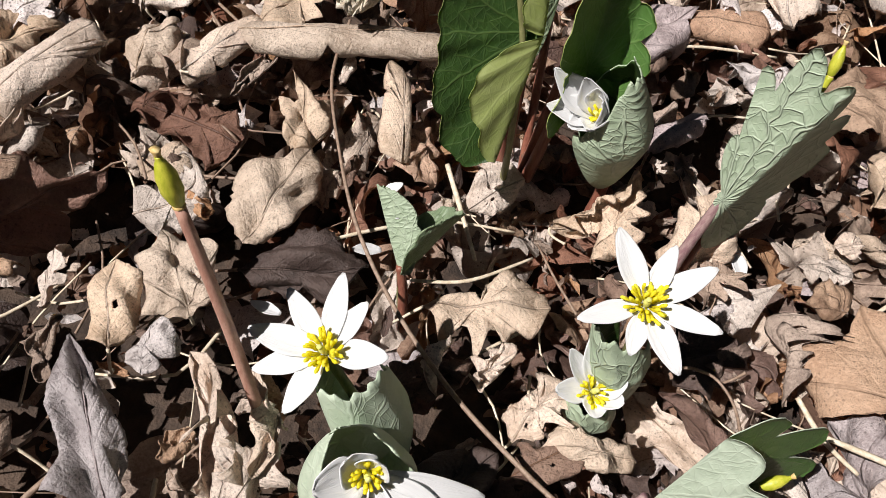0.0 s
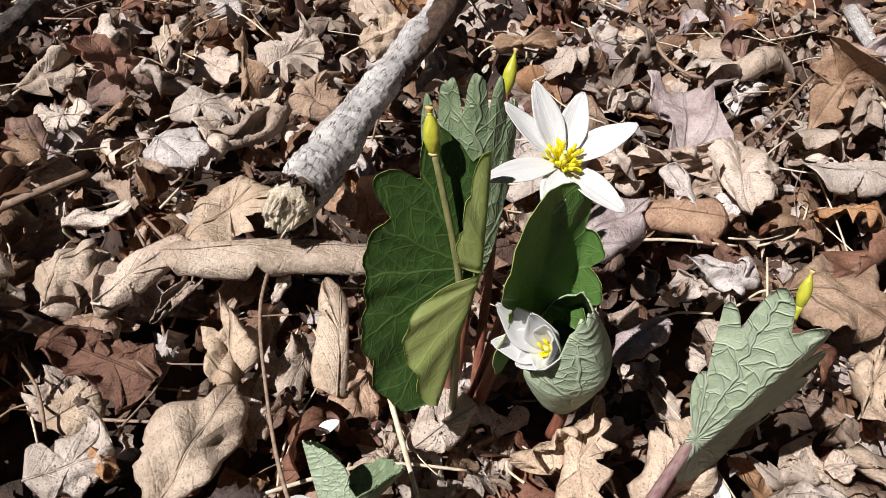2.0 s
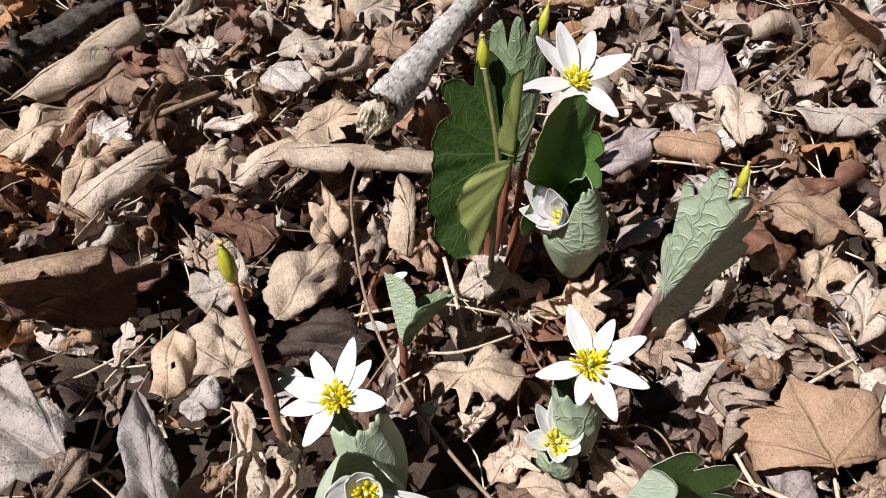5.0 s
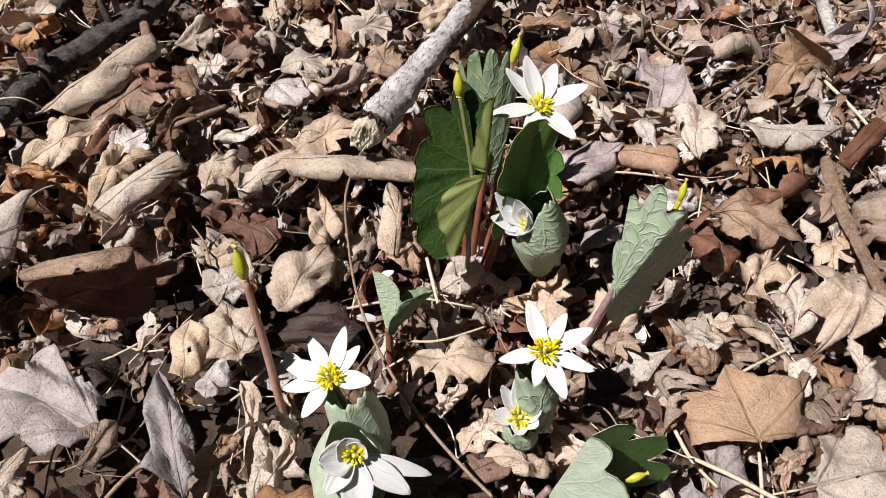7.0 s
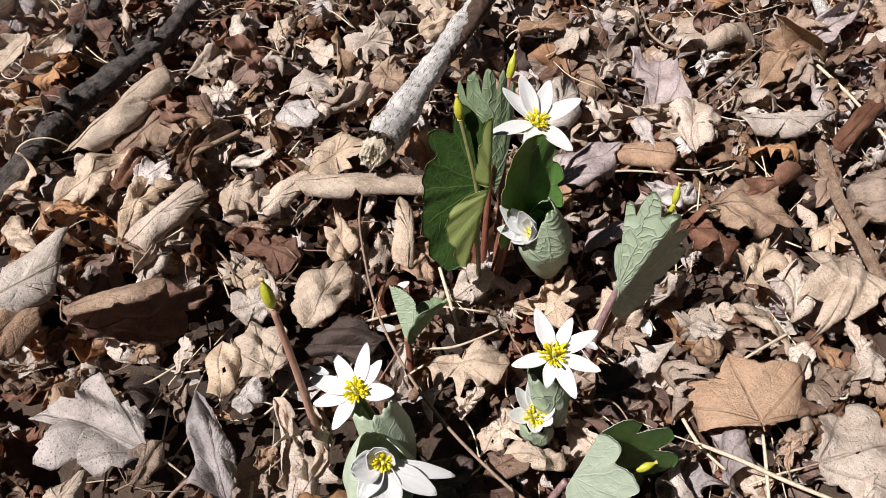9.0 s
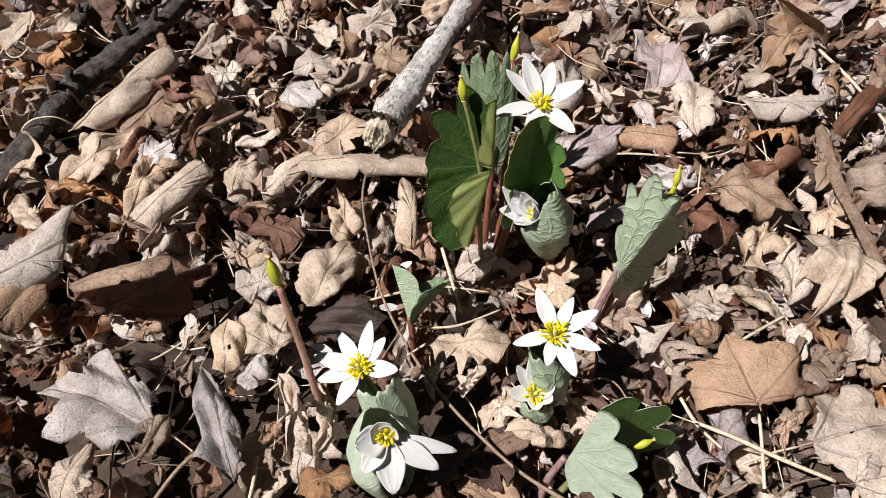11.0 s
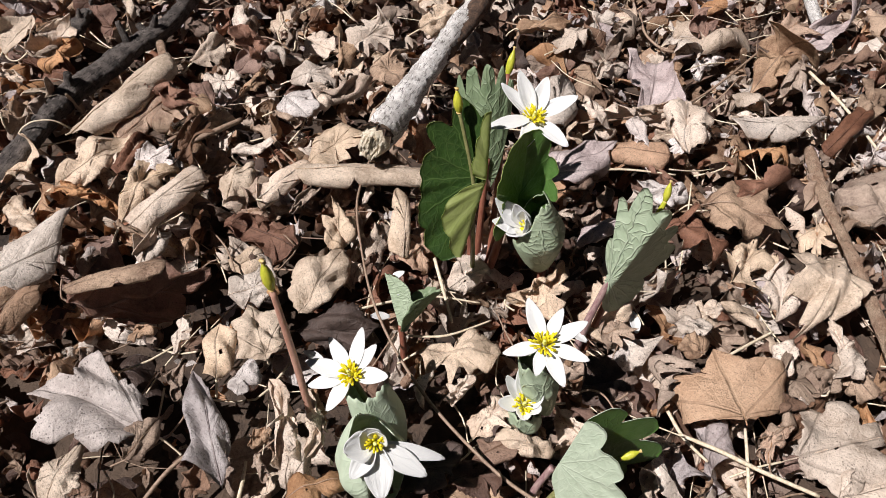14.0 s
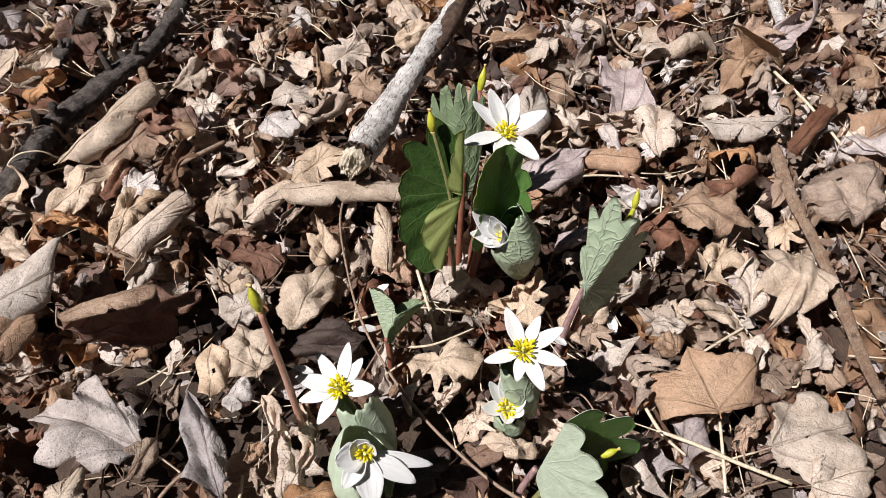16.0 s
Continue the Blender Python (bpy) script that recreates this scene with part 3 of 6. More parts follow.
def build_litter():
    rng = np.random.default_rng(11)
    kinds = ["oval", "broad", "scrap", "maple", "broad", "oval", "oak", "scrap"]
    shapes, rough = [], []
    for i in range(40):
        kind = kinds[i % 8]
        length = rng.uniform(0.045, 0.085) * (0.7 if kind == "scrap" else 1)
        width = length * (rng.uniform(0.85, 1.05) if kind in ("maple", "broad") else rng.uniform(0.45, 0.75))
        curl, bend = rng.choice([-1, 1]) * rng.uniform(0.6, 3.4), rng.uniform(-0.4, 1.2)
        shapes.append(leaf_arrays(kind, length, width, curl, bend, 100 + i, rings=6, spokes=44, rumple=0.13))
        rough.append(leaf_arrays(kind, length, width, curl, bend, 100 + i, rings=3, spokes=28, rumple=0.12))
    verts, faces, uvs, idx, base = [], [], [], [], 0
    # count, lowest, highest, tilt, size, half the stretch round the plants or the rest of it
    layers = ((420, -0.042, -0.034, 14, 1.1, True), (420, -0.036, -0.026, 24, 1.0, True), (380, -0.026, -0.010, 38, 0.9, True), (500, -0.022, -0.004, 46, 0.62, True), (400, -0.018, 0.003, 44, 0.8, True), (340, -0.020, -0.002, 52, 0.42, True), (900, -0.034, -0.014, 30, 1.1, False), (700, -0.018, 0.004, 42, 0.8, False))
    # lower layers: damp old leaves, with the shade of the gaps put into their colours
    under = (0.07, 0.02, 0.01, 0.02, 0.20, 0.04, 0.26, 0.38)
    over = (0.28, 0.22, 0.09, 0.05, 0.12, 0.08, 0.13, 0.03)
    # shaded ground among the front plants, imitated by a share of darker leaves
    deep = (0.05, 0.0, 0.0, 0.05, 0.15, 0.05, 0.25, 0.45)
    for count, lo, hi, tilt, size, near in layers:
        for _ in range(count):
            pick = rng.integers(len(shapes))
            x, y = (rng.uniform(-0.48, 0.56), rng.uniform(-0.10, 0.82)) if near else (rng.uniform(-0.95, 1.1), rng.uniform(-0.5, 1.4))
            if not near and -0.48 < x < 0.56 and -0.10 < y < 0.82:
                continue
            v, f, uv, _ = (shapes if near and size > 0.5 else rough)[pick]
            # thinner, with deep hollows, in the near left; bleached on the right
            if -0.22 < x < 0.06 and y < 0.20 and rng.uniform() < (0.80 if hi > -0.01 else 0.42):
                continue
            pale = hi > -0.01 and x > 0.11 and rng.uniform() < 0.2
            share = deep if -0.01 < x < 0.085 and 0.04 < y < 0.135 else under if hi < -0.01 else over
            m = np.array(Euler((radians(rng.normal(0, tilt)), radians(rng.normal(0, tilt)), rng.uniform(0, 6.283))).to_matrix())
            c = v.mean(0)
            w = (v - c) @ m.T * size * rng.uniform(0.75, 1.2) + (x, y, rng.uniform(lo, hi))
            verts.append(w)
            faces += [tuple(i + base for i in q) for q in f]
            uvs.append(uv)
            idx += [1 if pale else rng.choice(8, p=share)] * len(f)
            base += len(v)
    # the wood floor goes on, ever thinner drawn
    for _ in range(1500):
        v, f, uv, _ = rough[rng.integers(len(rough))]
        r, a = 1.0 + 2.6 * rng.uniform() ** 1.6, rng.uniform(0, 6.283)
        x, y = 0.1 + r * math.cos(a), 0.4 + r * math.sin(a)
        if -0.85 < x < 1.05 and -0.45 < y < 1.3:
            continue
        m = np.array(Euler((radians(rng.normal(0, 22)), radians(rng.normal(0, 22)), rng.uniform(0, 6.283))).to_matrix())
        verts.append((v - v.mean(0)) @ m.T * 1.6 + (x, y, -0.022))
        faces += [tuple(i + base for i in q) for q in f]
        uvs.append(uv)
        idx += [rng.choice(8, p=over)] * len(f)
        base += len(v)
    me = mesh_of("leaf_litter", np.concatenate(verts), faces, LITTER_MATS, np.concatenate(uvs), idx)
    tagged(new("leaf_litter", me), "deep litter of dry brown and tan fallen leaves", "leaf litter", kind="stuff")


build_litter()

def build_crumbs():
    """Bits of broken leaf and thin stalks, past counting."""
    rng = np.random.default_rng(21)
    shapes = [leaf_arrays("scrap", rng.uniform(0.006, 0.018), rng.uniform(0.004, 0.012), rng.choice([-1, 1]) * rng.uniform(0.5, 3.0), rng.uniform(-0.4, 1.4), 300 + i, rings=2, spokes=14, rumple=0.12) for i in range(16)]
    verts, faces, uvs, idx, base = [], [], [], [], 0
    for _ in range(1900):
        v, f, uv, _ = shapes[rng.integers(16)]
        m = np.array(Euler((radians(rng.normal(0, 40)), radians(rng.normal(0, 40)), rng.uniform(0, 6.283))).to_matrix())
        verts.append((v - v.mean(0)) @ m.T + (rng.uniform(-0.45, 0.55), rng.uniform(-0.08, 0.74), rng.uniform(-0.018, 0.006)))
        faces += [tuple(i + base for i in q) for q in f]
        uvs.append(uv)
        idx += [rng.choice(8, p=(0.26, 0.09, 0.06, 0.05, 0.18, 0.12, 0.14, 0.10))] * len(f)
        base += len(v)
    tagged(new("leaf_crumbs", mesh_of("leaf_crumbs", np.concatenate(verts), faces, LITTER_MATS, np.concatenate(uvs), idx)), "crumbled bits of dry leaves in the litter", "leaf litter", kind="stuff")
    verts, faces, uvs, idx, base = [], [], [], [], 0
    for i in range(520):
        c = np.array((rng.uniform(-0.45, 0.55), rng.uniform(-0.08, 0.74), rng.uniform(-0.012, 0.012)))
        a, ln = rng.uniform(0, 6.283), rng.uniform(0.02, 0.075)
        d = np.array((math.cos(a), math.sin(a), rng.normal(0, 0.12))) * ln
        side = np.array((-math.sin(a), math.cos(a), 0)) * rng.normal(0, 0.1) * ln
        r = rng.uniform(0.00035, 0.0009)
        v, f, uv = tube([c - d / 2, c + side, c + d / 2], [r, r * 0.9, r * 0.7], 5, 0.05, i, True, 3)
        verts.append(v)
        faces += [tuple(k + base for k in q) for q in f]
        uvs += uv
        idx += [int(rng.uniform() < 0.5)] * len(f)
        base += len(v)
    tagged(new("stalk_bits", mesh_of("stalk_bits", np.concatenate(verts), faces, [STRAW, STEM_BROWN], uvs, idx)), "thin dry leaf stalks and straws in the litter", "leaf litter", kind="stuff")


build_crumbs()

# ---- fallen leaves that lie on top, one by one ----
WORDS = {"dry_leaf_tan": "dry tan", "dry_leaf_pale": "sun-bleached pale", "dry_leaf_grey": "weathered grey", "dry_leaf_sky_lilac": "sky-tinted greyish lilac", "dry_leaf_russet": "russet brown",
         "dry_leaf_orange": "orange-brown", "dry_leaf_buff": "warm buff", "dry_leaf_amber": "bright orange-tan", "dry_leaf_brown": "dull brown", "dry_leaf_dark": "shade-darkened damp brown"}
FORMS = {"oak": "lobed oak leaf", "maple": "pointed maple leaf", "oval": "oval leaf", "broad": "broad pointed maple leaf", "strip": "long leaf", "scrap": "torn leaf piece"}


def fallen(kind, base, tip, width, mat, curl, bend, roll, seed, petiole=0.0):
    """One dry leaf that lies from base to tip; roll turns it about that line."""
    b, t = np.array(base), np.array(tip)
    length = np.linalg.norm(t - b)
    rng = np.random.default_rng(seed + 900)
    v, f, uv, rib = leaf_arrays(kind, length * 1.06, width, curl * (1.9 if 0.5 < abs(curl) < 1.8 else 1.25), bend * 1.4, seed, 10, 80, 0.022 if kind == "strip" else 0.06 if abs(curl) <= 0.5 else 0.10, petiole or rng.uniform(0.12, 0.45), True)
    rim = list(range(len(v) - (len(v) - 1) // 10, len(v)))
    rest = np.median(v[:, 2]) - 0.008
    v[:, 2] -= rest
    rib[:, 2] -= rest
    v2, f2 = thick(v, f, rim, 0.0004)
    axes = basis(t - b)
    a = radians(roll + (rng.normal(0, 25) if abs(curl) > 0.5 and roll == 0 else 0))
    spin = np.array([[math.cos(a), 0, math.sin(a)], [0, 1, 0], [-math.sin(a), 0, math.cos(a)]])
    m = axes @ spin
    how = "tightly rolled" if abs(curl) > 2.4 else "curled" if abs(curl) > 1.2 else "nearly flat"
    ob = new("fallen_leaf", mesh_of("fallen_leaf", v2, f2, [mat], np.concatenate([uv, uv])))
    mw = np.eye(4)
    mw[:3, :3], mw[:3, 3] = m, b
    ob.matrix_world = Matrix(mw.tolist())
    tagged(ob, f"{how} {WORDS[mat.name]} {FORMS[kind]} on the litter", "fallen leaf", "fallen leaves")
    dark = mat in (TAN, PALE, BUFF, ORANGE, GREY)
    if kind != "scrap":
        stem("midrib", rib[5:], [0.00055 - 0.00004 * i for i in range(10)], mat, ob, "", 6)
        if seed % 5 < 2:
            stem("petiole", rib[:6], [0.0009, 0.0007, 0.0007, 0.0007, 0.0008, 0.0008], STRAW if dark else STEM_BROWN, ob, "", 6)
    return ob


fallen("strip", (-0.314, 0.300, 0.022), (-0.278, 0.402, 0.026), 0.048, BUFF, -3.3, 0.10, 10, 1, 0.04)
fallen("oval", (-0.275, 0.390, 0.008), (-0.297, 0.327, 0.008), 0.035, RUSSET, 0.8, 0.3, 0, 2)
fallen("scrap", (-0.406, 0.394, 0.014), (-0.385, 0.437, 0.016), 0.042, PALE, 0.8, -0.8, 10, 3)
fallen("oval", (-0.392, 0.379, 0.010), (-0.365, 0.426, 0.012), 0.029, ORANGE, -1.2, 0.4, 0, 4)
fallen("oak", (-0.365, 0.290, 0.006), (-0.366, 0.364, 0.008), 0.041, TAN, 1.2, 0.5, 0, 5)
fallen("oak", (-0.309, 0.256, 0.012), (-0.265, 0.319, 0.016), 0.042, BUFF, -1.6, 0.6, 10, 6)
fallen("oak", (-0.345, 0.245, 0.010), (-0.327, 0.295, 0.010), 0.031, BUFF, -1.0, 0.5, 0, 7)
fallen("oak", (-0.314, 0.256, 0.010), (-0.253, 0.243, 0.008), 0.028, ORANGE, 1.4, 0.5, -10, 8)
fallen("oval", (-0.334, 0.233, 0.010), (-0.296, 0.212, 0.008), 0.021, BUFF, -1.2, 0.6, 0, 9)
fallen("strip", (-0.307, 0.140, 0.024), (-0.247, 0.205, 0.030), 0.060, PALE, -2.7, 0.15, 12, 10)
fallen("oak", (-0.242, 0.229, 0.014), (-0.242, 0.301, 0.018), 0.041, BUFF, -1.4, 0.7, 10, 11)
fallen("strip", (-0.230, 0.222, 0.020), (-0.200, 0.281, 0.024), 0.042, PALE, -2.9, 0.4, 10, 12)
fallen("oval", (-0.205, 0.263, 0.010), (-0.208, 0.297, 0.010), 0.020, TAN, 1.6, 0.3, 0, 13)
fallen("oval", (-0.170, 0.270, 0.014), (-0.166, 0.309, 0.020), 0.038, BUFF, -1.6, 0.3, 0, 14)
fallen("oval", (-0.190, 0.312, 0.016), (-0.158, 0.332, 0.014), 0.019, PALE, -1.8, -0.5, 0, 15)
fallen("strip", (-0.151, 0.263, 0.018), (-0.121, 0.309, 0.024), 0.024, PALE, -2.4, 0.15, 3, 16)
fallen("strip", (-0.128, 0.300, 0.024), (-0.020, 0.324, 0.026), 0.036, BUFF, -3.1, 0.08, 5, 17)
fallen("oak", (-0.124, 0.310, 0.020), (-0.085, 0.377, 0.022), 0.062, BUFF, -0.5, 0.3, 4, 39)
fallen("maple", (-0.135, 0.426, 0.016), (-0.141, 0.374, 0.010), 0.038, PALE, -0.9, 0.8, 0, 19)
fallen("oval", (-0.142, 0.396, 0.010), (-0.097, 0.438, 0.014), 0.049, TAN, 2.5, 0.3, 0, 20)
fallen("oak", (-0.172, 0.425, 0.012), (-0.134, 0.444, 0.012), 0.041, PALE, -0.9, 0.6, 0, 21)
fallen("oval", (-0.126, 0.442, 0.012), (-0.139, 0.483, 0.042), 0.014, TAN, 2.2, 0.2, 0, 22)
fallen("oval", (-0.201, 0.439, 0.008), (-0.235, 0.445, 0.040), 0.064, RUSSET, 2.2, 0.4, 20, 23)
fallen("oval", (-0.230, 0.431, 0.008), (-0.181, 0.463, 0.014), 0.046, RUSSET, 1.8, 0.6, 10, 24)
fallen("oval", (-0.186, 0.461, 0.010), (-0.187, 0.483, 0.034), 0.025, TAN, 1.2, 0.4, 0, 25)
fallen("oval", (-0.265, 0.420, 0.012), (-0.248, 0.461, 0.014), 0.029, PALE, -1.0, 0.3, 0, 26)
fallen("oval", (-0.298, 0.479, 0.008), (-0.254, 0.459, 0.008), 0.040, BROWN, 1.4, 0.4, 0, 27)
fallen("oak", (-0.240, 0.389, 0.010), (-0.209, 0.418, 0.010), 0.037, PALE, -0.6, 0.5, 0, 28)
fallen("oval", (-0.210, 0.384, 0.008), (-0.196, 0.433, 0.012), 0.019, TAN, 1.8, 0.4, 0, 29)
fallen("maple", (-0.220, 0.375, 0.010), (-0.263, 0.371, 0.016), 0.060, RUSSET, -1.4, 0.5, 0, 30)
fallen("oval", (-0.174, 0.376, 0.010), (-0.135, 0.369, 0.010), 0.021, TAN, -1.6, 0.4, 0, 31)
fallen("oval", (-0.188, 0.362, 0.006), (-0.156, 0.336, 0.006), 0.024, TAN, 1.2, 0.4, 0, 32)
fallen("maple", (-0.074, 0.237, 0.006), (-0.093, 0.284, 0.024), 0.043, BUFF, -1.2, 0.5, 0, 33)
fallen("strip", (-0.029, 0.240, 0.016), (-0.041, 0.307, 0.024), 0.027, BUFF, -2.4, 0.25, 4, 34)
fallen("oak", (-0.102, 0.241, 0.004), (-0.171, 0.256, 0.010), 0.060, RUSSET, 1.5, 0.6, -10, 35)
fallen("oval", (-0.214, 0.199, 0.008), (-0.203, 0.230, 0.008), 0.031, PALE, -1.4, 0.5, 0, 36)
fallen("oval", (-0.130, 0.269, 0.010), (-0.111, 0.305, 0.014), 0.019, TAN, 2.2, 0.2, 0, 37)
fallen("oval", (-0.073, 0.292, 0.008), (-0.068, 0.320, 0.010), 0.014, PALE, -0.8, 0.4, 0, 38)
fallen("oak", (-0.072, 0.446, 0.008), (-0.110, 0.472, 0.012), 0.055, TAN, -1.0, 0.6, 0, 39)
fallen("oak", (-0.136, 0.486, 0.010), (-0.099, 0.529, 0.010), 0.043, PALE, -0.6, 0.8, 0, 40)
fallen("oval", (-0.175, 0.488, 0.010), (-0.137, 0.469, 0.012), 0.034, PALE, -0.8, 0.6, 0, 41)
fallen("oval", (-0.064, 0.366, 0.006), (-0.044, 0.387, 0.008), 0.037, ORANGE, -0.8, 0.4, 0, 42)
fallen("oval", (-0.020, 0.480, 0.006), (-0.008, 0.523, 0.010), 0.029, TAN, -1.0, 0.4, 0, 43)
fallen("scrap", (0.058, 0.393, 0.014), (0.086, 0.493, 0.022), 0.062, PALE, -1.1, 0.3, 0, 44)
fallen("oval", (0.020, 0.548, 0.008), (0.073, 0.590, 0.010), 0.038, TAN, -0.8, 0.6, 0, 45)
fallen("oak", (0.061, 0.536, 0.008), (0.102, 0.585, 0.010), 0.040, PALE, -0.8, 0.5, 0, 46)
fallen("oak", (0.114, 0.537, 0.008), (0.145, 0.601, 0.010), 0.040, TAN, 1.2, 0.5, 0, 47)
fallen("oval", (0.099, 0.495, 0.010), (0.138, 0.518, 0.012), 0.037, PALE, 2.0, 0.4, 0, 48)
fallen("maple", (0.154, 0.451, 0.008), (0.162, 0.564, 0.014), 0.091, LILAC, 0.7, 0.5, 6, 49)
fallen("oak", (0.101, 0.423, 0.010), (0.179, 0.475, 0.010), 0.037, PALE, -0.9, 0.4, 0, 50)
fallen("scrap", (0.096, 0.465, 0.010), (0.116, 0.420, 0.010), 0.033, PALE, -0.8, 0.4, 0, 51)
fallen("broad", (0.061, 0.341, 0.014), (0.123, 0.402, 0.018), 0.049, LILAC, -0.5, 0.2, -6, 52)
fallen("strip", (0.117, 0.399, 0.012), (0.168, 0.402, 0.012), 0.036, ORANGE, -2.4, 0.2, 4, 53)
fallen("oval", (0.187, 0.412, 0.012), (0.194, 0.475, 0.020), 0.039, PALE, -2.6, 0.5, 0, 54)
fallen("oak", (0.174, 0.575, 0.010), (0.262, 0.602, 0.012), 0.077, PALE, -1.6, 0.5, 0, 55)
fallen("scrap", (0.225, 0.499, 0.014), (0.269, 0.491, 0.014), 0.078, PALE, -0.6, 0.4, 0, 56)
fallen("strip", (0.222, 0.449, 0.016), (0.324, 0.480, 0.014), 0.037, PALE, -2.2, -0.3, 3, 57)
fallen("oak", (0.258, 0.535, 0.010), (0.299, 0.605, 0.014), 0.046, TAN, -1.6, 0.8, 10, 58)
fallen("oval", (0.283, 0.516, 0.010), (0.313, 0.579, 0.012), 0.029, TAN, 2.2, 0.4, 0, 59)
fallen("oak", (0.281, 0.610, 0.010), (0.324, 0.663, 0.010), 0.038, ORANGE, -1.2, 0.6, 0, 60)
fallen("maple", (0.307, 0.606, 0.008), (0.392, 0.678, 0.010), 0.064, LILAC, 0.8, 0.4, 0, 61)
fallen("strip", (0.305, 0.438, 0.014), (0.352, 0.505, 0.018), 0.024, RUSSET, -2.4, 0.3, 10, 62)
fallen("oak", (0.345, 0.480, 0.010), (0.372, 0.550, 0.014), 0.036, TAN, -1.5, 0.5, 8, 136)
fallen("oval", (0.276, 0.410, 0.008), (0.219, 0.361, 0.012), 0.025, RUSSET, 1.8, 0.4, 0, 63)
fallen("oak", (0.230, 0.432, 0.006), (0.280, 0.428, 0.008), 0.030, ORANGE, -0.8, 0.5, 0, 64)
fallen("broad", (0.362, 0.364, 0.010), (0.324, 0.430, 0.014), 0.100, TAN, -0.6, 0.4, 2, 65)
fallen("maple", (0.193, 0.361, 0.012), (0.271, 0.341, 0.014), 0.091, TAN, -0.6, 0.3, 2, 66)
fallen("oak", (0.217, 0.311, 0.010), (0.163, 0.327, 0.014), 0.054, RUSSET, -0.7, 0.4, 0, 67)
fallen("oak", (0.211, 0.270, 0.014), (0.246, 0.329, 0.018), 0.035, BUFF, -1.3, 0.4, 8, 68)
fallen("maple", (0.302, 0.329, 0.020), (0.267, 0.230, 0.014), 0.075, BUFF, -0.6, 0.8, -4, 69)
fallen("oak", (0.255, 0.250, 0.010), (0.246, 0.303, 0.014), 0.031, PALE, -0.9, 0.5, 6, 70)
fallen("scrap", (0.172, 0.229, 0.012), (0.198, 0.228, 0.012), 0.027, PALE, -1.0, 0.3, 0, 71)
fallen("scrap", (0.193, 0.243, 0.010), (0.212, 0.252, 0.010), 0.014, PALE, -0.8, 0.3, 0, 72)
fallen("broad", (0.2165, 0.153, 0.016), (0.197, 0.206, 0.017), 0.104, AMBER, -0.4, 0.3, -4, 73)
fallen("oval", (0.239, 0.198, 0.010), (0.259, 0.232, 0.012), 0.023, PALE, -1.2, 0.4, 0, 74)
fallen("oval", (0.265, 0.191, 0.010), (0.293, 0.231, 0.010), 0.021, TAN, -1.4, 0.5, 0, 75)
fallen("oak", (0.294, 0.230, 0.008), (0.313, 0.203, 0.008), 0.030, TAN, -0.9, 0.5, 0, 76)
fallen("oval", (0.258, 0.240, 0.006), (0.279, 0.212, 0.006), 0.022, ORANGE, 1.4, 0.4, 0, 77)
fallen("oval", (0.291, 0.258, 0.010), (0.293, 0.215, 0.010), 0.015, PALE, -1.2, 0.4, 0, 78)
fallen("oval", (0.228, 0.150, 0.008), (0.254, 0.168, 0.008), 0.014, TAN, -1.0, 0.3, 0, 79)
fallen("maple", (0.240, 0.138, 0.010), (0.330, 0.178, 0.010), 0.092, PALE, -0.5, 0.3, 2, 80)
fallen("broad", (0.261, 0.115, 0.008), (0.319, 0.138, 0.010), 0.042, PALE, -0.4, 0.3, 2, 81)
fallen("oak", (0.163, 0.155, 0.010), (0.151, 0.201, 0.014), 0.031, TAN, 0.9, 0.5, 0, 82)
fallen("scrap", (0.143, 0.136, 0.008), (0.173, 0.130, 0.008), 0.031, TAN, -0.7, 0.3, 0, 83)
fallen("oval", (0.192, 0.172, 0.006), (0.179, 0.192, 0.006), 0.019, BROWN, 1.4, 0.3, 0, 84)
fallen("oak", (-0.004, 0.169, 0.012), (0.051, 0.177, 0.012), 0.045, BUFF, -2.0, 0.5, 14, 85)
fallen("scrap", (0.006, 0.223, 0.008), (0.033, 0.252, 0.010), 0.033, PALE, -0.8, 0.6, 0, 86)
fallen("oak", (0.084, 0.205, 0.010), (0.084, 0.250, 0.022), 0.032, BUFF, -1.4, 0.5, 0, 87)
fallen("oval", (0.012, 0.128, 0.010), (0.014, 0.152, 0.018), 0.015, PALE, 1.8, 0.4, 0, 88)
fallen("oak", (0.019, 0.132, 0.010), (0.041, 0.152, 0.020), 0.021, PALE, 2.0, 0.8, 10, 89)
fallen("oak", (0.044, 0.115, 0.006), (0.064, 0.147, 0.008), 0.027, PALE, -0.8, 0.5, 0, 90)
fallen("oval", (0.041, 0.099, 0.006), (0.075, 0.122, 0.006), 0.023, BROWN, -0.8, 0.4, 0, 91)
fallen("oval", (0.004, 0.072, 0.006), (0.038, 0.105, 0.008), 0.035, DARK, -0.7, 0.4, 0, 92)
fallen("oak", (-0.060, 0.053, 0.012), (-0.024, 0.073, 0.012), 0.036, ORANGE, -1.2, 0.6, 0, 93)
fallen("oval", (0.034, 0.079, 0.006), (0.072, 0.100, 0.006), 0.030, DARK, -1.0, 0.4, 0, 94)
fallen("maple", (-0.142, 0.074, 0.023), (-0.243, 0.086, 0.027), 0.077, GREY, -0.75, 0.7, 6, 95)
fallen("oak", (-0.194, 0.016, 0.015), (-0.186, 0.064, 0.019), 0.042, BUFF, -1.3, 0.9, 6, 96)
fallen("oval", (-0.161, 0.056, 0.015), (-0.150, 0.083, 0.019), 0.024, TAN, -1.2, 0.5, 0, 97)
fallen("oval", (-0.099, 0.051, 0.017), (-0.136, 0.116, 0.027), 0.034, LILAC, -1.1, 0.6, 6, 98)
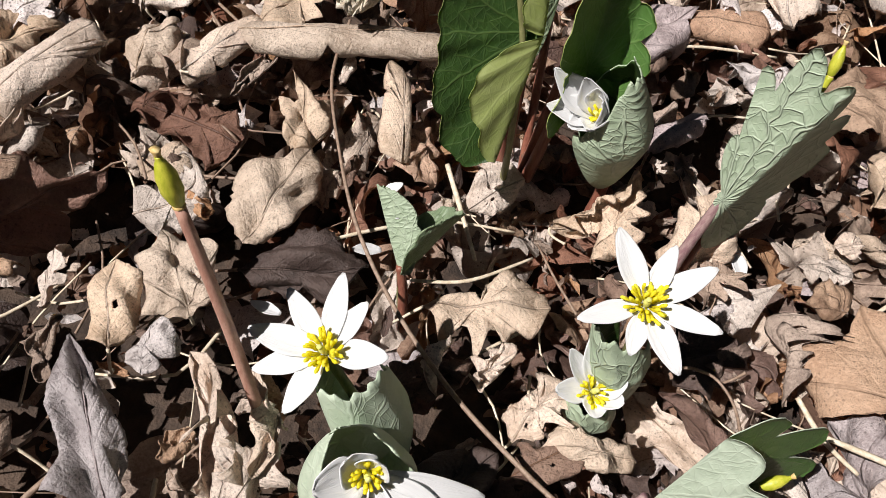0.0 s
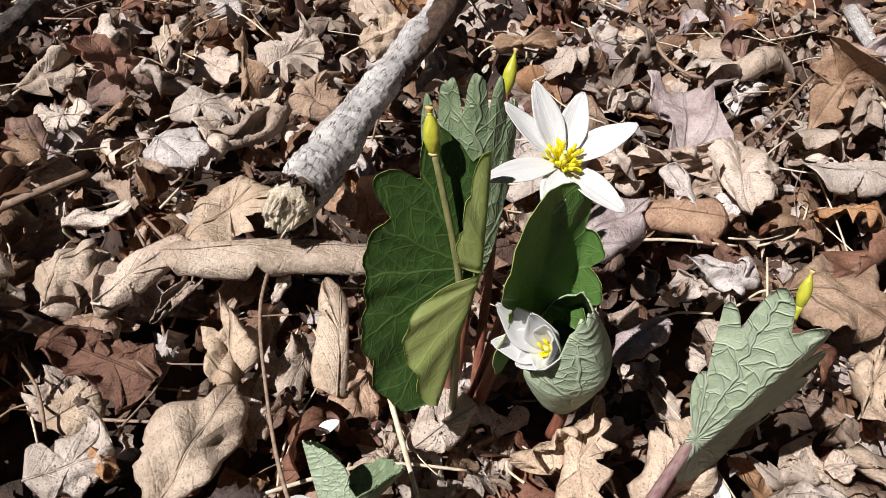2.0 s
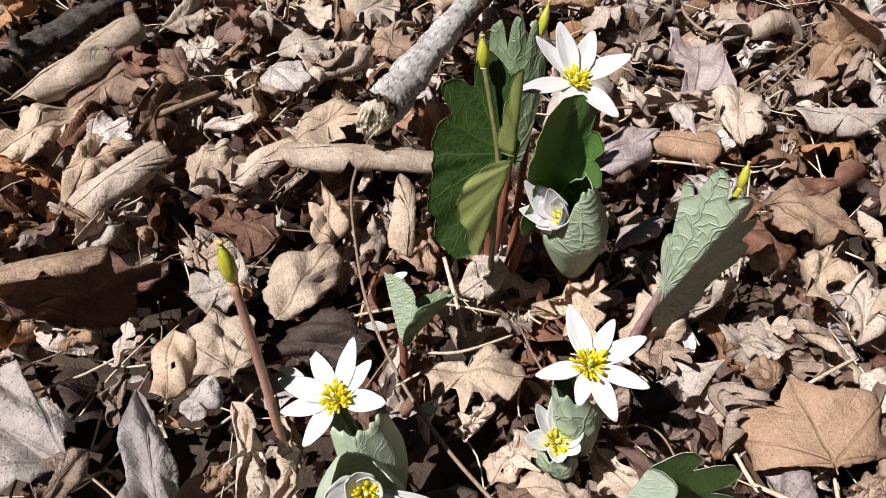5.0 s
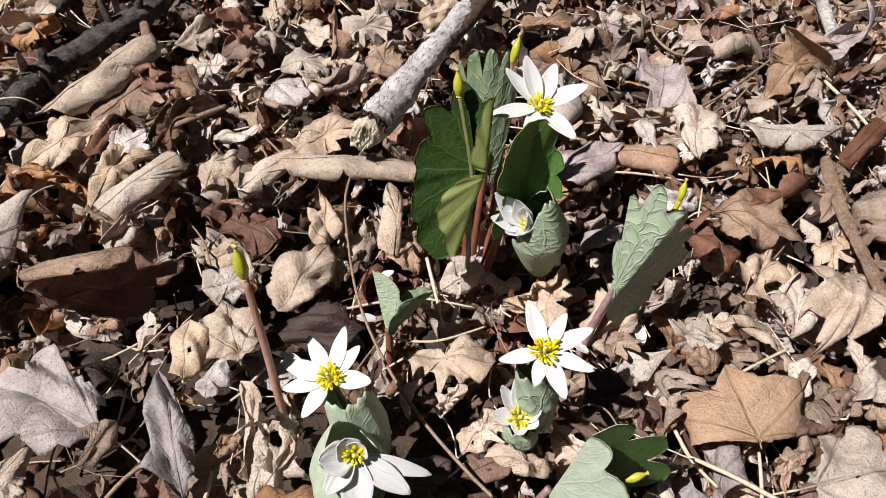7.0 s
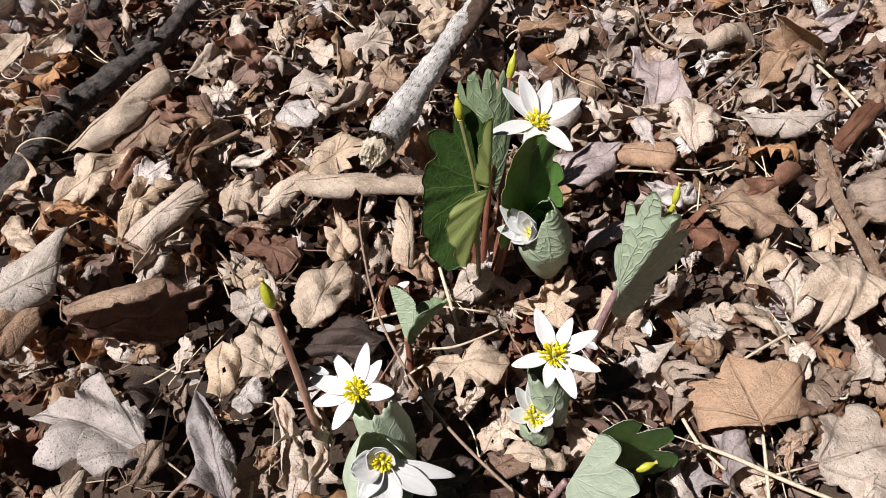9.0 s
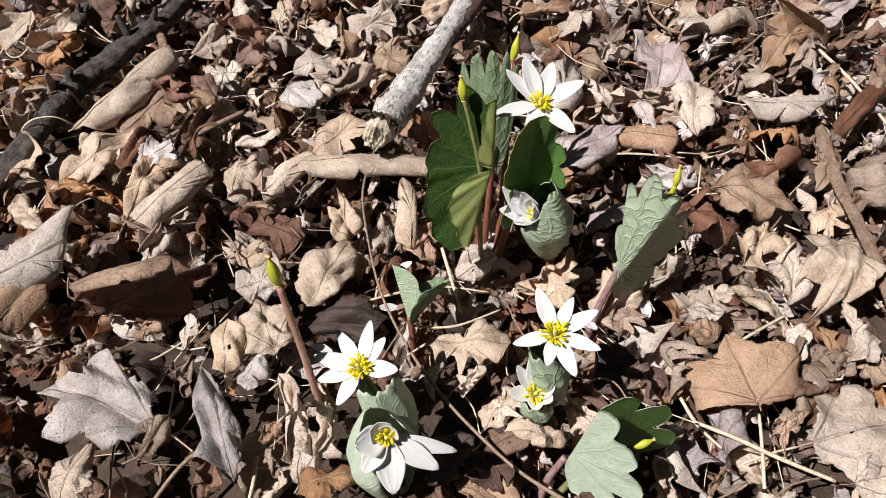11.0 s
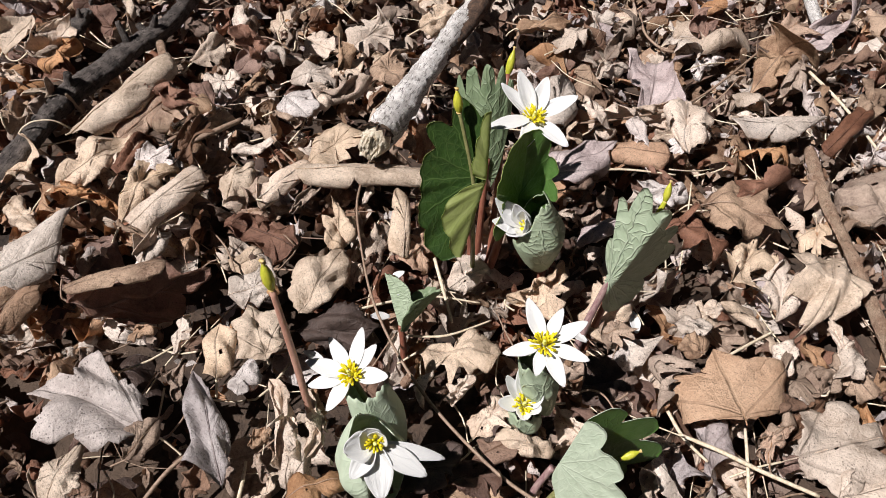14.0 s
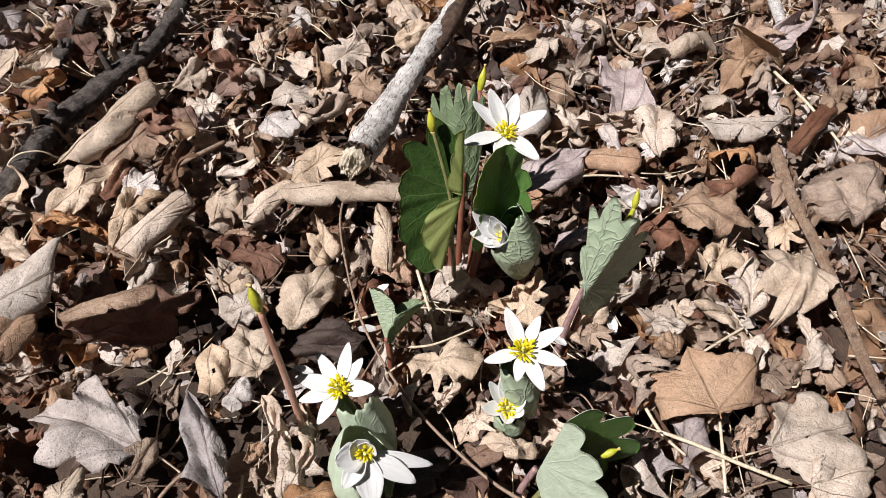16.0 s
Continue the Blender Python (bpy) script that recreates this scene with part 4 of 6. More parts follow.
fallen("oval", (-0.106, 0.110, 0.017), (-0.107, 0.134, 0.027), 0.024, GREY, -2.2, 0.3, 0, 99)
fallen("broad", (-0.097, 0.134, 0.017), (-0.122, 0.173, 0.021), 0.036, BUFF, -0.8, 0.5, 5, 100)
fallen("oval", (-0.124, 0.116, 0.015), (-0.137, 0.153, 0.021), 0.030, BUFF, -1.6, 0.5, 0, 101)
fallen("oval", (-0.152, 0.129, 0.015), (-0.159, 0.160, 0.021), 0.020, PALE, -1.2, 0.4, 0, 102)
fallen("oval", (-0.148, 0.097, 0.013), (-0.151, 0.131, 0.015), 0.020, TAN, 1.6, 0.5, 0, 103)
fallen("oak", (-0.058, 0.066, 0.010), (-0.083, 0.120, 0.038), 0.042, PALE, 2.0, 0.5, 0, 104)
fallen("oval", (-0.052, 0.076, 0.020), (-0.064, 0.112, 0.036), 0.022, BUFF, 1.8, 0.6, 30, 137)
fallen("oval", (-0.051, 0.103, 0.008), (-0.066, 0.125, 0.018), 0.021, ORANGE, 1.6, 0.4, 0, 105)
fallen("broad", (-0.240, 0.135, 0.020), (-0.156, 0.188, 0.024), 0.078, RUSSET, -0.5, 0.2, -84, 106)
fallen("strip", (-0.228, 0.140, 0.052), (-0.176, 0.172, 0.056), 0.024, TAN, -1.8, 0.3, 10, 107)
fallen("oval", (-0.091, 0.179, 0.010), (-0.074, 0.238, 0.016), 0.041, BUFF, -1.7, 0.4, 8, 108)
fallen("oak", (-0.144, 0.185, 0.012), (-0.108, 0.209, 0.014), 0.037, PALE, -0.9, 0.5, 0, 109)
fallen("oval", (-0.092, 0.173, 0.004), (-0.021, 0.181, 0.006), 0.029, DARK, -0.9, 0.5, 0, 110)
fallen("oval", (-0.286, 0.120, 0.015), (-0.274, 0.166, 0.019), 0.044, ORANGE, -1.5, 0.5, 0, 111)
fallen("oval", (-0.112, 0.033, 0.011), (-0.113, 0.064, 0.013), 0.025, BROWN, 1.0, 0.4, 0, 112)
fallen("oval", (-0.086, 0.072, 0.013), (-0.076, 0.093, 0.017), 0.021, TAN, 1.8, 0.5, 0, 113)
fallen("oval", (-0.071, 0.063, 0.006), (-0.085, 0.078, 0.008), 0.014, TAN, 1.4, 0.5, 0, 114)
fallen("oak", (-0.204, 0.125, 0.009), (-0.216, 0.104, 0.011), 0.028, BROWN, -1.0, 0.5, 0, 115)
fallen("oak", (-0.245, 0.107, 0.009), (-0.264, 0.093, 0.011), 0.029, BROWN, 1.2, 0.5, 0, 116)
fallen("oval", (-0.191, 0.131, 0.011), (-0.176, 0.148, 0.011), 0.020, TAN, -1.2, 0.5, 0, 117)
fallen("oval", (-0.389, 0.315, 0.006), (-0.375, 0.341, 0.006), 0.040, TAN, 1.0, 0.5, 0, 118)
fallen("oval", (-0.057, 0.227, 0.004), (-0.051, 0.249, 0.006), 0.018, BROWN, 1.0, 0.5, 0, 119)
fallen("oval", (0.098, 0.288, 0.010), (0.127, 0.317, 0.012), 0.031, LILAC, -1.4, 0.4, 0, 120)
fallen("oval", (0.085, 0.349, 0.006), (0.113, 0.348, 0.008), 0.036, BROWN, 1.4, 0.4, 0, 121)
fallen("oval", (0.119, 0.330, 0.008), (0.126, 0.354, 0.012), 0.019, TAN, -1.0, 0.4, 0, 122)
fallen("oval", (0.031, 0.265, 0.004), (0.060, 0.281, 0.006), 0.028, BROWN, 1.4, 0.4, 0, 123)
fallen("oak", (0.117, 0.205, 0.006), (0.144, 0.223, 0.008), 0.030, TAN, -0.6, 0.4, 0, 124)
fallen("oval", (0.105, 0.158, 0.004), (0.142, 0.183, 0.006), 0.032, DARK, -0.8, 0.4, 0, 125)
fallen("oak", (0.128, 0.159, 0.004), (0.145, 0.187, 0.008), 0.023, BROWN, -0.8, 0.4, 0, 126)
fallen("oak", (-0.216, 0.259, 0.014), (-0.204, 0.298, 0.016), 0.033, TAN, -1.5, 0.5, 10, 127)
fallen("oval", (-0.164, 0.265, 0.012), (-0.139, 0.297, 0.014), 0.025, TAN, -1.6, 0.4, 0, 128)
fallen("broad", (-0.166, 0.391, 0.018), (-0.133, 0.366, 0.018), 0.040, GREY, -0.5, 0.4, 2, 129)
fallen("oval", (-0.288, 0.381, 0.012), (-0.233, 0.363, 0.020), 0.036, RUSSET, 1.4, 0.5, 10, 130)
fallen("oval", (-0.248, 0.359, 0.014), (-0.223, 0.381, 0.014), 0.039, TAN, -1.6, 0.4, 0, 131)
fallen("broad", (0.191, 0.203, 0.014), (0.174, 0.217, 0.016), 0.030, TAN, -0.9, 0.5, 3, 132)
fallen("oval", (0.280, 0.205, 0.014), (0.303, 0.237, 0.016), 0.027, PALE, -1.4, 0.6, 6, 133)
# added strip: its rust colour stands for the shaded underside of the rolled leaf
fallen("strip", (-0.285, 0.313, 0.012), (-0.264, 0.381, 0.014), 0.034, ORANGE, -1.0, 0.2, 34, 134)
fallen("oak", (-0.268, 0.273, 0.012), (-0.262, 0.330, 0.016), 0.030, RUSSET, -1.0, 0.4, 24, 135)
fallen("oval", (-0.426, 0.387, 0.016), (-0.418, 0.439, 0.018), 0.052, BUFF, 0.5, 0.3, -8, 981)
fallen("oak", (-0.421, 0.369, 0.014), (-0.389, 0.369, 0.014), 0.020, PALE, 1.0, 0.3, 0, 982)
fallen("maple", (-0.253, 0.277, 0.014), (-0.233, 0.313, 0.018), 0.045, GREY, 0.5, 0.4, 10, 983)
fallen("oak", (-0.224, 0.377, 0.010), (-0.243, 0.349, 0.010), 0.040, PALE, 0.7, 0.4, -6, 984)
fallen("oval", (-0.371, 0.294, 0.008), (-0.376, 0.342, 0.012), 0.040, TAN, 0.8, 0.4, 12, 986)


def more_leaves():
    """Smaller leaves and pieces between the large ones."""
    rng = np.random.default_rng(77)
    mats = [TAN, PALE, BUFF, GREY, RUSSET, BUFF, ORANGE, BROWN]
    for i in range(170):
        x, y = rng.uniform(-0.36, 0.46), rng.uniform(0.02, 0.62)
        if x < 0.05 and y < 0.2:
            x += 0.25
        ln, a = rng.uniform(0.026, 0.056), rng.uniform(0, 6.283)
        z = rng.uniform(-0.006, 0.008)
        d = (math.cos(a) * ln, math.sin(a) * ln, rng.normal(0, 0.4) * ln)
        mat = PALE if x > 0.1 and rng.uniform() < 0.2 else mats[rng.integers(8)]
        fallen(["oval", "scrap", "oak", "maple"][i % 4], (x, y, z), (x + d[0], y + d[1], z + d[2]), ln * rng.uniform(0.55, 0.9), mat, rng.choice([-1, 1]) * rng.uniform(0.8, 2.6), rng.uniform(-0.2, 0.9), rng.normal(0, 32), 400 + i)


more_leaves()


# ---- sticks, stems and twigs ----
def stick(name, points, radii, mat, label, group="dry stems", sides=8, wobble=0.04, seed=0):
    ob = stem(name, points, radii, mat, None, "", sides, wobble, seed, 24 if sides > 12 else 6)
    if sides > 12:
        rng = np.random.default_rng(seed)
        for i in range(4):
            s = rng.uniform(0.15, 0.9) * (len(points) - 1)
            k = min(int(s), len(points) - 2)
            c = np.array(points[k]) + (np.array(points[k + 1]) - np.array(points[k])) * (s - k)
            q, r = rng.uniform(0.3, 2.8), radii[k]
            d = np.array((math.cos(q) * 0.8, 0.2 * math.sin(q), abs(math.sin(q)) + 0.3))
            stem("twig_stub", [c, c + d * r * 1.3, c + d * r * rng.uniform(1.5, 2.3)], [r * 0.45, r * 0.36, r * 0.26], mat, ob, "", 8, 0.1, i)
    return tagged(ob, label, "dry stem" if "stem" in name else "stick", group)


stick("dry_stem", [(-0.074, 0.325, 0.030), (-0.073, 0.280, 0.030), (-0.058, 0.234, 0.028), (-0.040, 0.194, 0.026), (-0.016, 0.159, 0.024), (0.013, 0.128, 0.022), (0.043, 0.104, 0.020), (0.070, 0.086, 0.020), (0.105, 0.071, 0.020)], [0.0008, 0.0009, 0.0009, 0.001, 0.001, 0.0011, 0.0012, 0.0012, 0.0013], STEM_BROWN, "long thin grey-brown dry stem across the leaves", "dry stems", seed=1)
stick("dry_stem", [(-0.006, 0.246, 0.020), (0.005, 0.221, 0.018), (0.016, 0.197, 0.014)], [0.0013, 0.0012, 0.0009], STRAW, "short straight straw-coloured stem", "dry stems", seed=2)
stick("dry_stem", [(-0.066, 0.186, 0.012), (-0.034, 0.203, 0.014), (-0.004, 0.217, 0.012), (0.033, 0.222, 0.008)], [0.0008, 0.0009, 0.0008, 0.0007], STRAW, "thin straw-coloured stem between leaves", "dry stems", seed=3)
stick("dry_stem", [(-0.012, 0.179, 0.015), (0.014, 0.184, 0.016), (0.043, 0.206, 0.012)], [0.0008, 0.0009, 0.0007], STRAW, "thin straw-coloured stem between leaves", "dry stems", seed=4)
stick("dry_stem", [(0.172, 0.139, 0.022), (0.198, 0.132, 0.023), (0.224, 0.124, 0.022), (0.258, 0.116, 0.020)], [0.0011, 0.0014, 0.0015, 0.0014], STRAW, "bleached straw-white dry stem", "dry stems", seed=5)
stick("dry_stem", [(0.168, 0.160, 0.012), (0.180, 0.144, 0.008), (0.196, 0.133, 0.004)], [0.0011, 0.0012, 0.001], STRAW, "thin dry stem lying across others", "dry stems", seed=6)
stick("dry_stem", [(0.2165, 0.154, 0.018), (0.216, 0.135, 0.019), (0.217, 0.106, 0.014)], [0.001, 0.0011, 0.0012], STRAW, "straw-coloured stalk of an orange-brown leaf", "dry stems", seed=7)
stick("stick", [(0.295, 0.444, 0.016), (0.3, 0.385, 0.016), (0.311, 0.335, 0.016), (0.32, 0.284, 0.016), (0.328, 0.221, 0.016), (0.335, 0.192, 0.016)], [0.0048, 0.0050, 0.0048, 0.0046, 0.0042, 0.0038], BARK_TAN, "tan weathered stick among leaves", "sticks", seed=8, sides=14, wobble=0.05)
stick("stick", [(-0.372, 0.225, 0.002), (-0.358, 0.262, 0.010), (-0.352, 0.300, 0.014), (-0.352, 0.338, 0.012), (-0.346, 0.364, 0.014), (-0.334, 0.398, 0.014), (-0.325, 0.438, 0.012), (-0.309, 0.487, 0.010), (-0.312, 0.569, 0.004)], [0.0105, 0.0102, 0.0098, 0.0104, 0.0092, 0.0098, 0.0092, 0.009, 0.008], BARK_DARK, "dark rough-barked fallen branch", "branches", seed=9, sides=28, wobble=0.06)
stick("stick", [(-0.299, 0.438, 0.020), (-0.287, 0.418, 0.018), (-0.281, 0.403, 0.010)], [0.004, 0.0042, 0.0035], BARK_TAN, "short pale stub of a twig", "sticks", seed=10, sides=10)
stick("dry_stem", [(-0.252, 0.320, 0.010), (-0.232, 0.344, 0.014), (-0.217, 0.375, 0.012)], [0.0015, 0.0016, 0.0013], STEM_BROWN, "thin brown twig on the leaves", "dry stems", seed=11)
stick("dry_stem", [(-0.245, 0.314, 0.008), (-0.220, 0.338, 0.012), (-0.198, 0.367, 0.010)], [0.0026, 0.0026, 0.0022], STEM_BROWN, "thicker brown twig on the leaves", "dry stems", seed=12)
stick("dry_stem", [(0.053, 0.410, 0.020), (0.125, 0.437, 0.020), (0.192, 0.481, 0.018), (0.267, 0.589, 0.012)], [0.0009, 0.001, 0.0011, 0.0012], STEM_BROWN, "long thin dry twig over pale leaves", "dry stems", seed=13)
stick("dry_stem", [(0.082, 0.364, 0.014), (0.129, 0.380, 0.014), (0.178, 0.389, 0.010)], [0.0009, 0.0009, 0.0008], STRAW, "thin bleached dry stem on the leaves", "dry stems", seed=14)
stick("dry_stem", [(0.311, 0.562, 0.014), (0.338, 0.520, 0.012), (0.363, 0.468, 0.008)], [0.0016, 0.0015, 0.0013], STRAW, "bleached dry stem across the leaves", "dry stems", seed=15)
stick("dry_stem", [(-0.015, 0.574, 0.010), (0.044, 0.566, 0.010), (0.101, 0.566, 0.008)], [0.001, 0.001, 0.0009], STEM_BROWN, "thin dark twig on the leaves", "dry stems", seed=16)
stick("dry_stem", [(0.144, 0.623, 0.012), (0.151, 0.584, 0.012), (0.174, 0.565, 0.010), (0.203, 0.581, 0.008)], [0.0016, 0.0015, 0.0014, 0.0012], STEM_BROWN, "crooked thin brown twig on leaves", "dry stems", seed=17)
stick("stick", [(0.333, 0.721, 0.006), (0.336, 0.667, 0.006), (0.342, 0.622, 0.004)], [0.006, 0.006, 0.005], BARK, "grey weathered stick among leaves", "sticks", seed=18, sides=12)
stick("dry_stem", [(-0.280, 0.126, 0.008), (-0.277, 0.153, 0.012), (-0.275, 0.170, 0.010)], [0.001, 0.001, 0.0008], STEM_BROWN, "thin brown stem between leaves", "dry stems", seed=19)
stick("dry_stem", [(-0.148, 0.031, 0.000), (-0.137, 0.057, 0.006), (-0.124, 0.078, 0.006)], [0.0014, 0.0014, 0.0012], STEM_BROWN, "brown dry stem in shade", "dry stems", seed=20)
stick("dry_stem", [(0.199, 0.202, 0.012), (0.220, 0.220, 0.012), (0.246, 0.242, 0.010)], [0.001, 0.0011, 0.0009], STRAW, "thin dry stem on the leaves", "dry stems", seed=21)
stick("dry_stem", [(-0.144, 0.314, 0.016), (-0.170, 0.349, 0.012), (-0.121, 0.308, 0.018)], [0.0009, 0.0009, 0.0009], STEM_BROWN, "thin dark stalk of a leaf", "dry stems", seed=22)
stick("dry_stem", [(-0.089, 0.042, 0.004), (-0.090, 0.059, 0.006), (-0.093, 0.074, 0.004)], [0.0011, 0.0012, 0.0009], STRAW, "bleached stem in shade", "dry stems", seed=23)
stick("stick", [(-0.397, 0.447, 0.004), (-0.391, 0.472, 0.010), (-0.395, 0.523, 0.012)], [0.007, 0.007, 0.006], BARK_DARK, "dark rough-barked fallen branch", "branches", seed=30, sides=18, wobble=0.08)


# ---- the broken branch ----
def branch():
    ob = thing("branch", (-0.075, 0.30, 0.0), "broken grey-barked dead branch lying on the leaf litter", "branch")
    o = np.array(ob.location)
    line = np.array([(-0.068, 0.323, 0.055), (-0.062, 0.357, 0.050), (-0.053, 0.412, 0.045), (-0.040, 0.471, 0.040), (-0.022, 0.566, 0.030), (-0.005, 0.663, 0.020)]) - o
    r = [0.0122, 0.0127, 0.0116, 0.0108, 0.0102, 0.0098]
    v, f, uv = tube(line, r, 36, 0.06, 3, True, 30)
    part("bark", mesh_of("bark", v, f, [BARK], uv), ob)
    way = (line[1] - line[0]) / np.linalg.norm(line[1] - line[0])
    ax = basis(way)
    # splintered pale wood at the broken end
    rng = np.random.default_rng(8)
    pts, fc = [], []
    for i in range(21):
        q = 0.0117 * i / 20
        for k in range(60):
            a = 2 * math.pi * k / 60
            cx, cz = math.cos(a) * q, math.sin(a) * q
            # fibres torn in tufts: long across, short the other way
            tuft = 1 - 2 * abs(noise.noise((cx * 420, cz * 130, 1.7)))
            step_ = 1 - 2 * abs(noise.noise((cx * 120 + 3, cz * 120, 5.2)))
            low = 0.5 - 0.5 * math.sin(a + 0.9)
            out = (0.003 + 0.010 * low + 0.0045 * step_ + 0.0035 * tuft) * (1 - (i / 20) ** 6) + 0.0004 * rng.normal()
            pts.append(line[0] + (ax[:, 0] * math.cos(a) + ax[:, 2] * math.sin(a)) * q - way * out)
    fc = [(i * 60 + k, i * 60 + (k + 1) % 60, (i + 1) * 60 + (k + 1) % 60, (i + 1) * 60 + k) for i in range(20) for k in range(60)]
    stump = part("broken_end", mesh_of("broken_end", pts, fc, [WOOD]), ob, "splintered pale cream wood at the break")
    for i in range(18):
        a, q = rng.uniform(0, 6.283), rng.uniform(0.003, 0.0110)
        c = line[0] + ax[:, 0] * math.cos(a) * q + ax[:, 2] * math.sin(a) * q
        w, g, _ = tube([c + way * 0.004, c - way * rng.uniform(0.008, 0.019) + rng.normal(0, 0.0015, 3)], [rng.uniform(0.001, 0.0018), 0.0003], 4, 0.2, i, True, 1)
        part("splinter", mesh_of("splinter", w, g, [WOOD]), stump)
    # lifted flap of bark round the break
    for k, (a0, a1, ln) in enumerate(((0.4, 1.5, 0.010), (1.6, 2.6, 0.007), (4.3, 5.6, 0.006))):
        pts, fc = [], []
        for i in range(9):
            a = a0 + (a1 - a0) * i / 8
            for j in range(4):
                q = 0.0127 + 0.0012 * j * (j > 1)
                pts.append(line[0] + (ax[:, 0] * math.cos(a) + ax[:, 2] * math.sin(a)) * (q + rng.normal(0, 0.0003)) + way * (0.004 - (0.004 + ln * (0.7 + 0.3 * math.sin(i * 2.1))) * j / 3))
        fc = [(i * 4 + j, i * 4 + j + 1, i * 4 + j + 5, i * 4 + j + 4) for i in range(8) for j in range(3)]
        rim = [i * 4 for i in range(9)] + [32 + j for j in range(1, 4)] + [i * 4 + 3 for i in range(7, -1, -1)] + [2, 1]
        pv, pf = thick(np.array(pts), fc, rim, 0.0012)
        part("bark_flap", mesh_of("bark_flap", pv, pf, [ROT]), ob, "dark peeling bark edge")
    # rotten stretch with the bark gone
    p0, p1 = line[3] * 0.6 + line[2] * 0.4, line[5]
    off = np.array([0.0035, -0.002, 0.0012])
    v, f, uv = tube([p0 + off, (p0 + p1) / 2 + off * 1.3, p1 + off], [0.0062, 0.0095, 0.0088], 18, 0.12, 9, True, 12)
    part("rotten_patch", mesh_of("rotten_patch", v, f, [ROT], uv), ob, "dark rotten patch without bark")


branch()


# ---- living plants ----
def petal_mesh(length, width, cup, lift, seed, point=0.25):
    """One petal: narrow at its foot, widest past the middle, cupped; base at the origin, tip at +y."""
    rng = np.random.default_rng(seed)
    nu, nv = 9, 13
    pts, uv = [], []
    for i in range(nv):
        s = i / (nv - 1)
        w = width * 0.5 * (0.16 + 0.84 * math.sin(math.pi * min(1, s * 0.95 + 0.02) ** 1.04) ** 0.85) * (1 if s < 0.999 else 0.45)
        w *= 1 - point * max(0.0, s - 0.45) / 0.55
        for j in range(nu):
            q = j / (nu - 1) * 2 - 1
            x = w * q
            e = s * lift
            y = length * (math.sin(e) / lift if abs(lift) > 0.01 else s)
            z = length * ((1 - math.cos(e)) / lift if abs(lift) > 0.01 else 0) + cup * width * q * q * math.sin(math.pi * min(1, s + 0.1)) - 0.02 * width * math.cos(q * 9)
            pts.append((x, y, z + rng.normal(0, 0.00006)))
            uv.append((q * 0.5 + 0.5, s))
    f = [(i * nu + j, i * nu + j + 1, (i + 1) * nu + j + 1, (i + 1) * nu + j) for i in range(nv - 1) for j in range(nu - 1)]
    rim = list(range(nu)) + [i * nu + nu - 1 for i in range(1, nv)] + [(nv - 1) * nu + j for j in range(nu - 2, -1, -1)] + [i * nu for i in range(nv - 2, 0, -1)]
    v, f = thick(np.array(pts), f, rim, 0.00035)
    return mesh_of("petal", v, f, [PETAL], uv + uv)


def head(parent, centre, facing, petals, spread=0.0075, stamens=30, seed=0, point=0.25):
    """A flower head under its plant: petals as (turn, length, width, rise, cup, lift), stamens and pistil round the middle."""
    n = np.array(facing, float) / np.linalg.norm(facing)
    e1 = np.cross((0, 1, 0), n)
    e1 /= np.linalg.norm(e1)
    e2 = np.cross(n, e1)
    c = np.array(centre)
    rng = np.random.default_rng(seed)
    for i, (turn, length, width, rise, cup, lift) in enumerate(petals):
        a, r = radians(turn), radians(rise)
        out = e1 * math.cos(a) + e2 * math.sin(a)
        y = out * math.cos(r) + n * math.sin(r)
        x = np.cross(y, n)
        x /= np.linalg.norm(x)
        z = np.cross(x, y)
        ob = part("petal", petal_mesh(length, width, cup, lift, seed * 20 + i, point), parent)
        m = np.eye(4)
        m[:3, 0], m[:3, 1], m[:3, 2], m[:3, 3] = x, y, z, c + out * 0.0012 + n * 0.0005 * (i % 2)
        ob.matrix_local = Matrix(m.tolist())
    stamens, spread = int(stamens * 1.25), spread * 0.74
    for i in range(stamens):
        a, q = i * 2.39996 + rng.normal(0, 0.2), spread * (0.25 + 0.75 * math.sqrt((i + 1) / stamens)) * rng.uniform(0.85, 1.1)
        out = e1 * math.cos(a) + e2 * math.sin(a)
        tip = c + out * q + n * (0.0050 - 0.25 * q + rng.normal(0, 0.0008))
        foot = c + out * min(0.0022, q * 0.5) + n * 0.0006
        lean = (tip - foot) / np.linalg.norm(tip - foot) + rng.normal(0, 0.15, 3)
        v, f, uv = tube([foot, foot * 0.4 + tip * 0.6 + out * 0.0003, tip, tip + lean * 0.0006, tip + lean * 0.0024, tip + lean * 0.0029], [0.00045, 0.0004, 0.0005, 0.00072, 0.00068, 0.0004], 6, 0.03, i, True, 1)
        part("stamen", mesh_of("stamen", v, f, [STAMEN], uv), parent)
    v, f, uv = tube([c, c + n * 0.004, c + n * 0.0065, c + n * 0.0078], [0.0012, 0.0014, 0.0008, 0.0010], 8, 0.02, 1)
    part("pistil", mesh_of("pistil", v, f, [PISTIL], uv), parent, "pale green pistil")


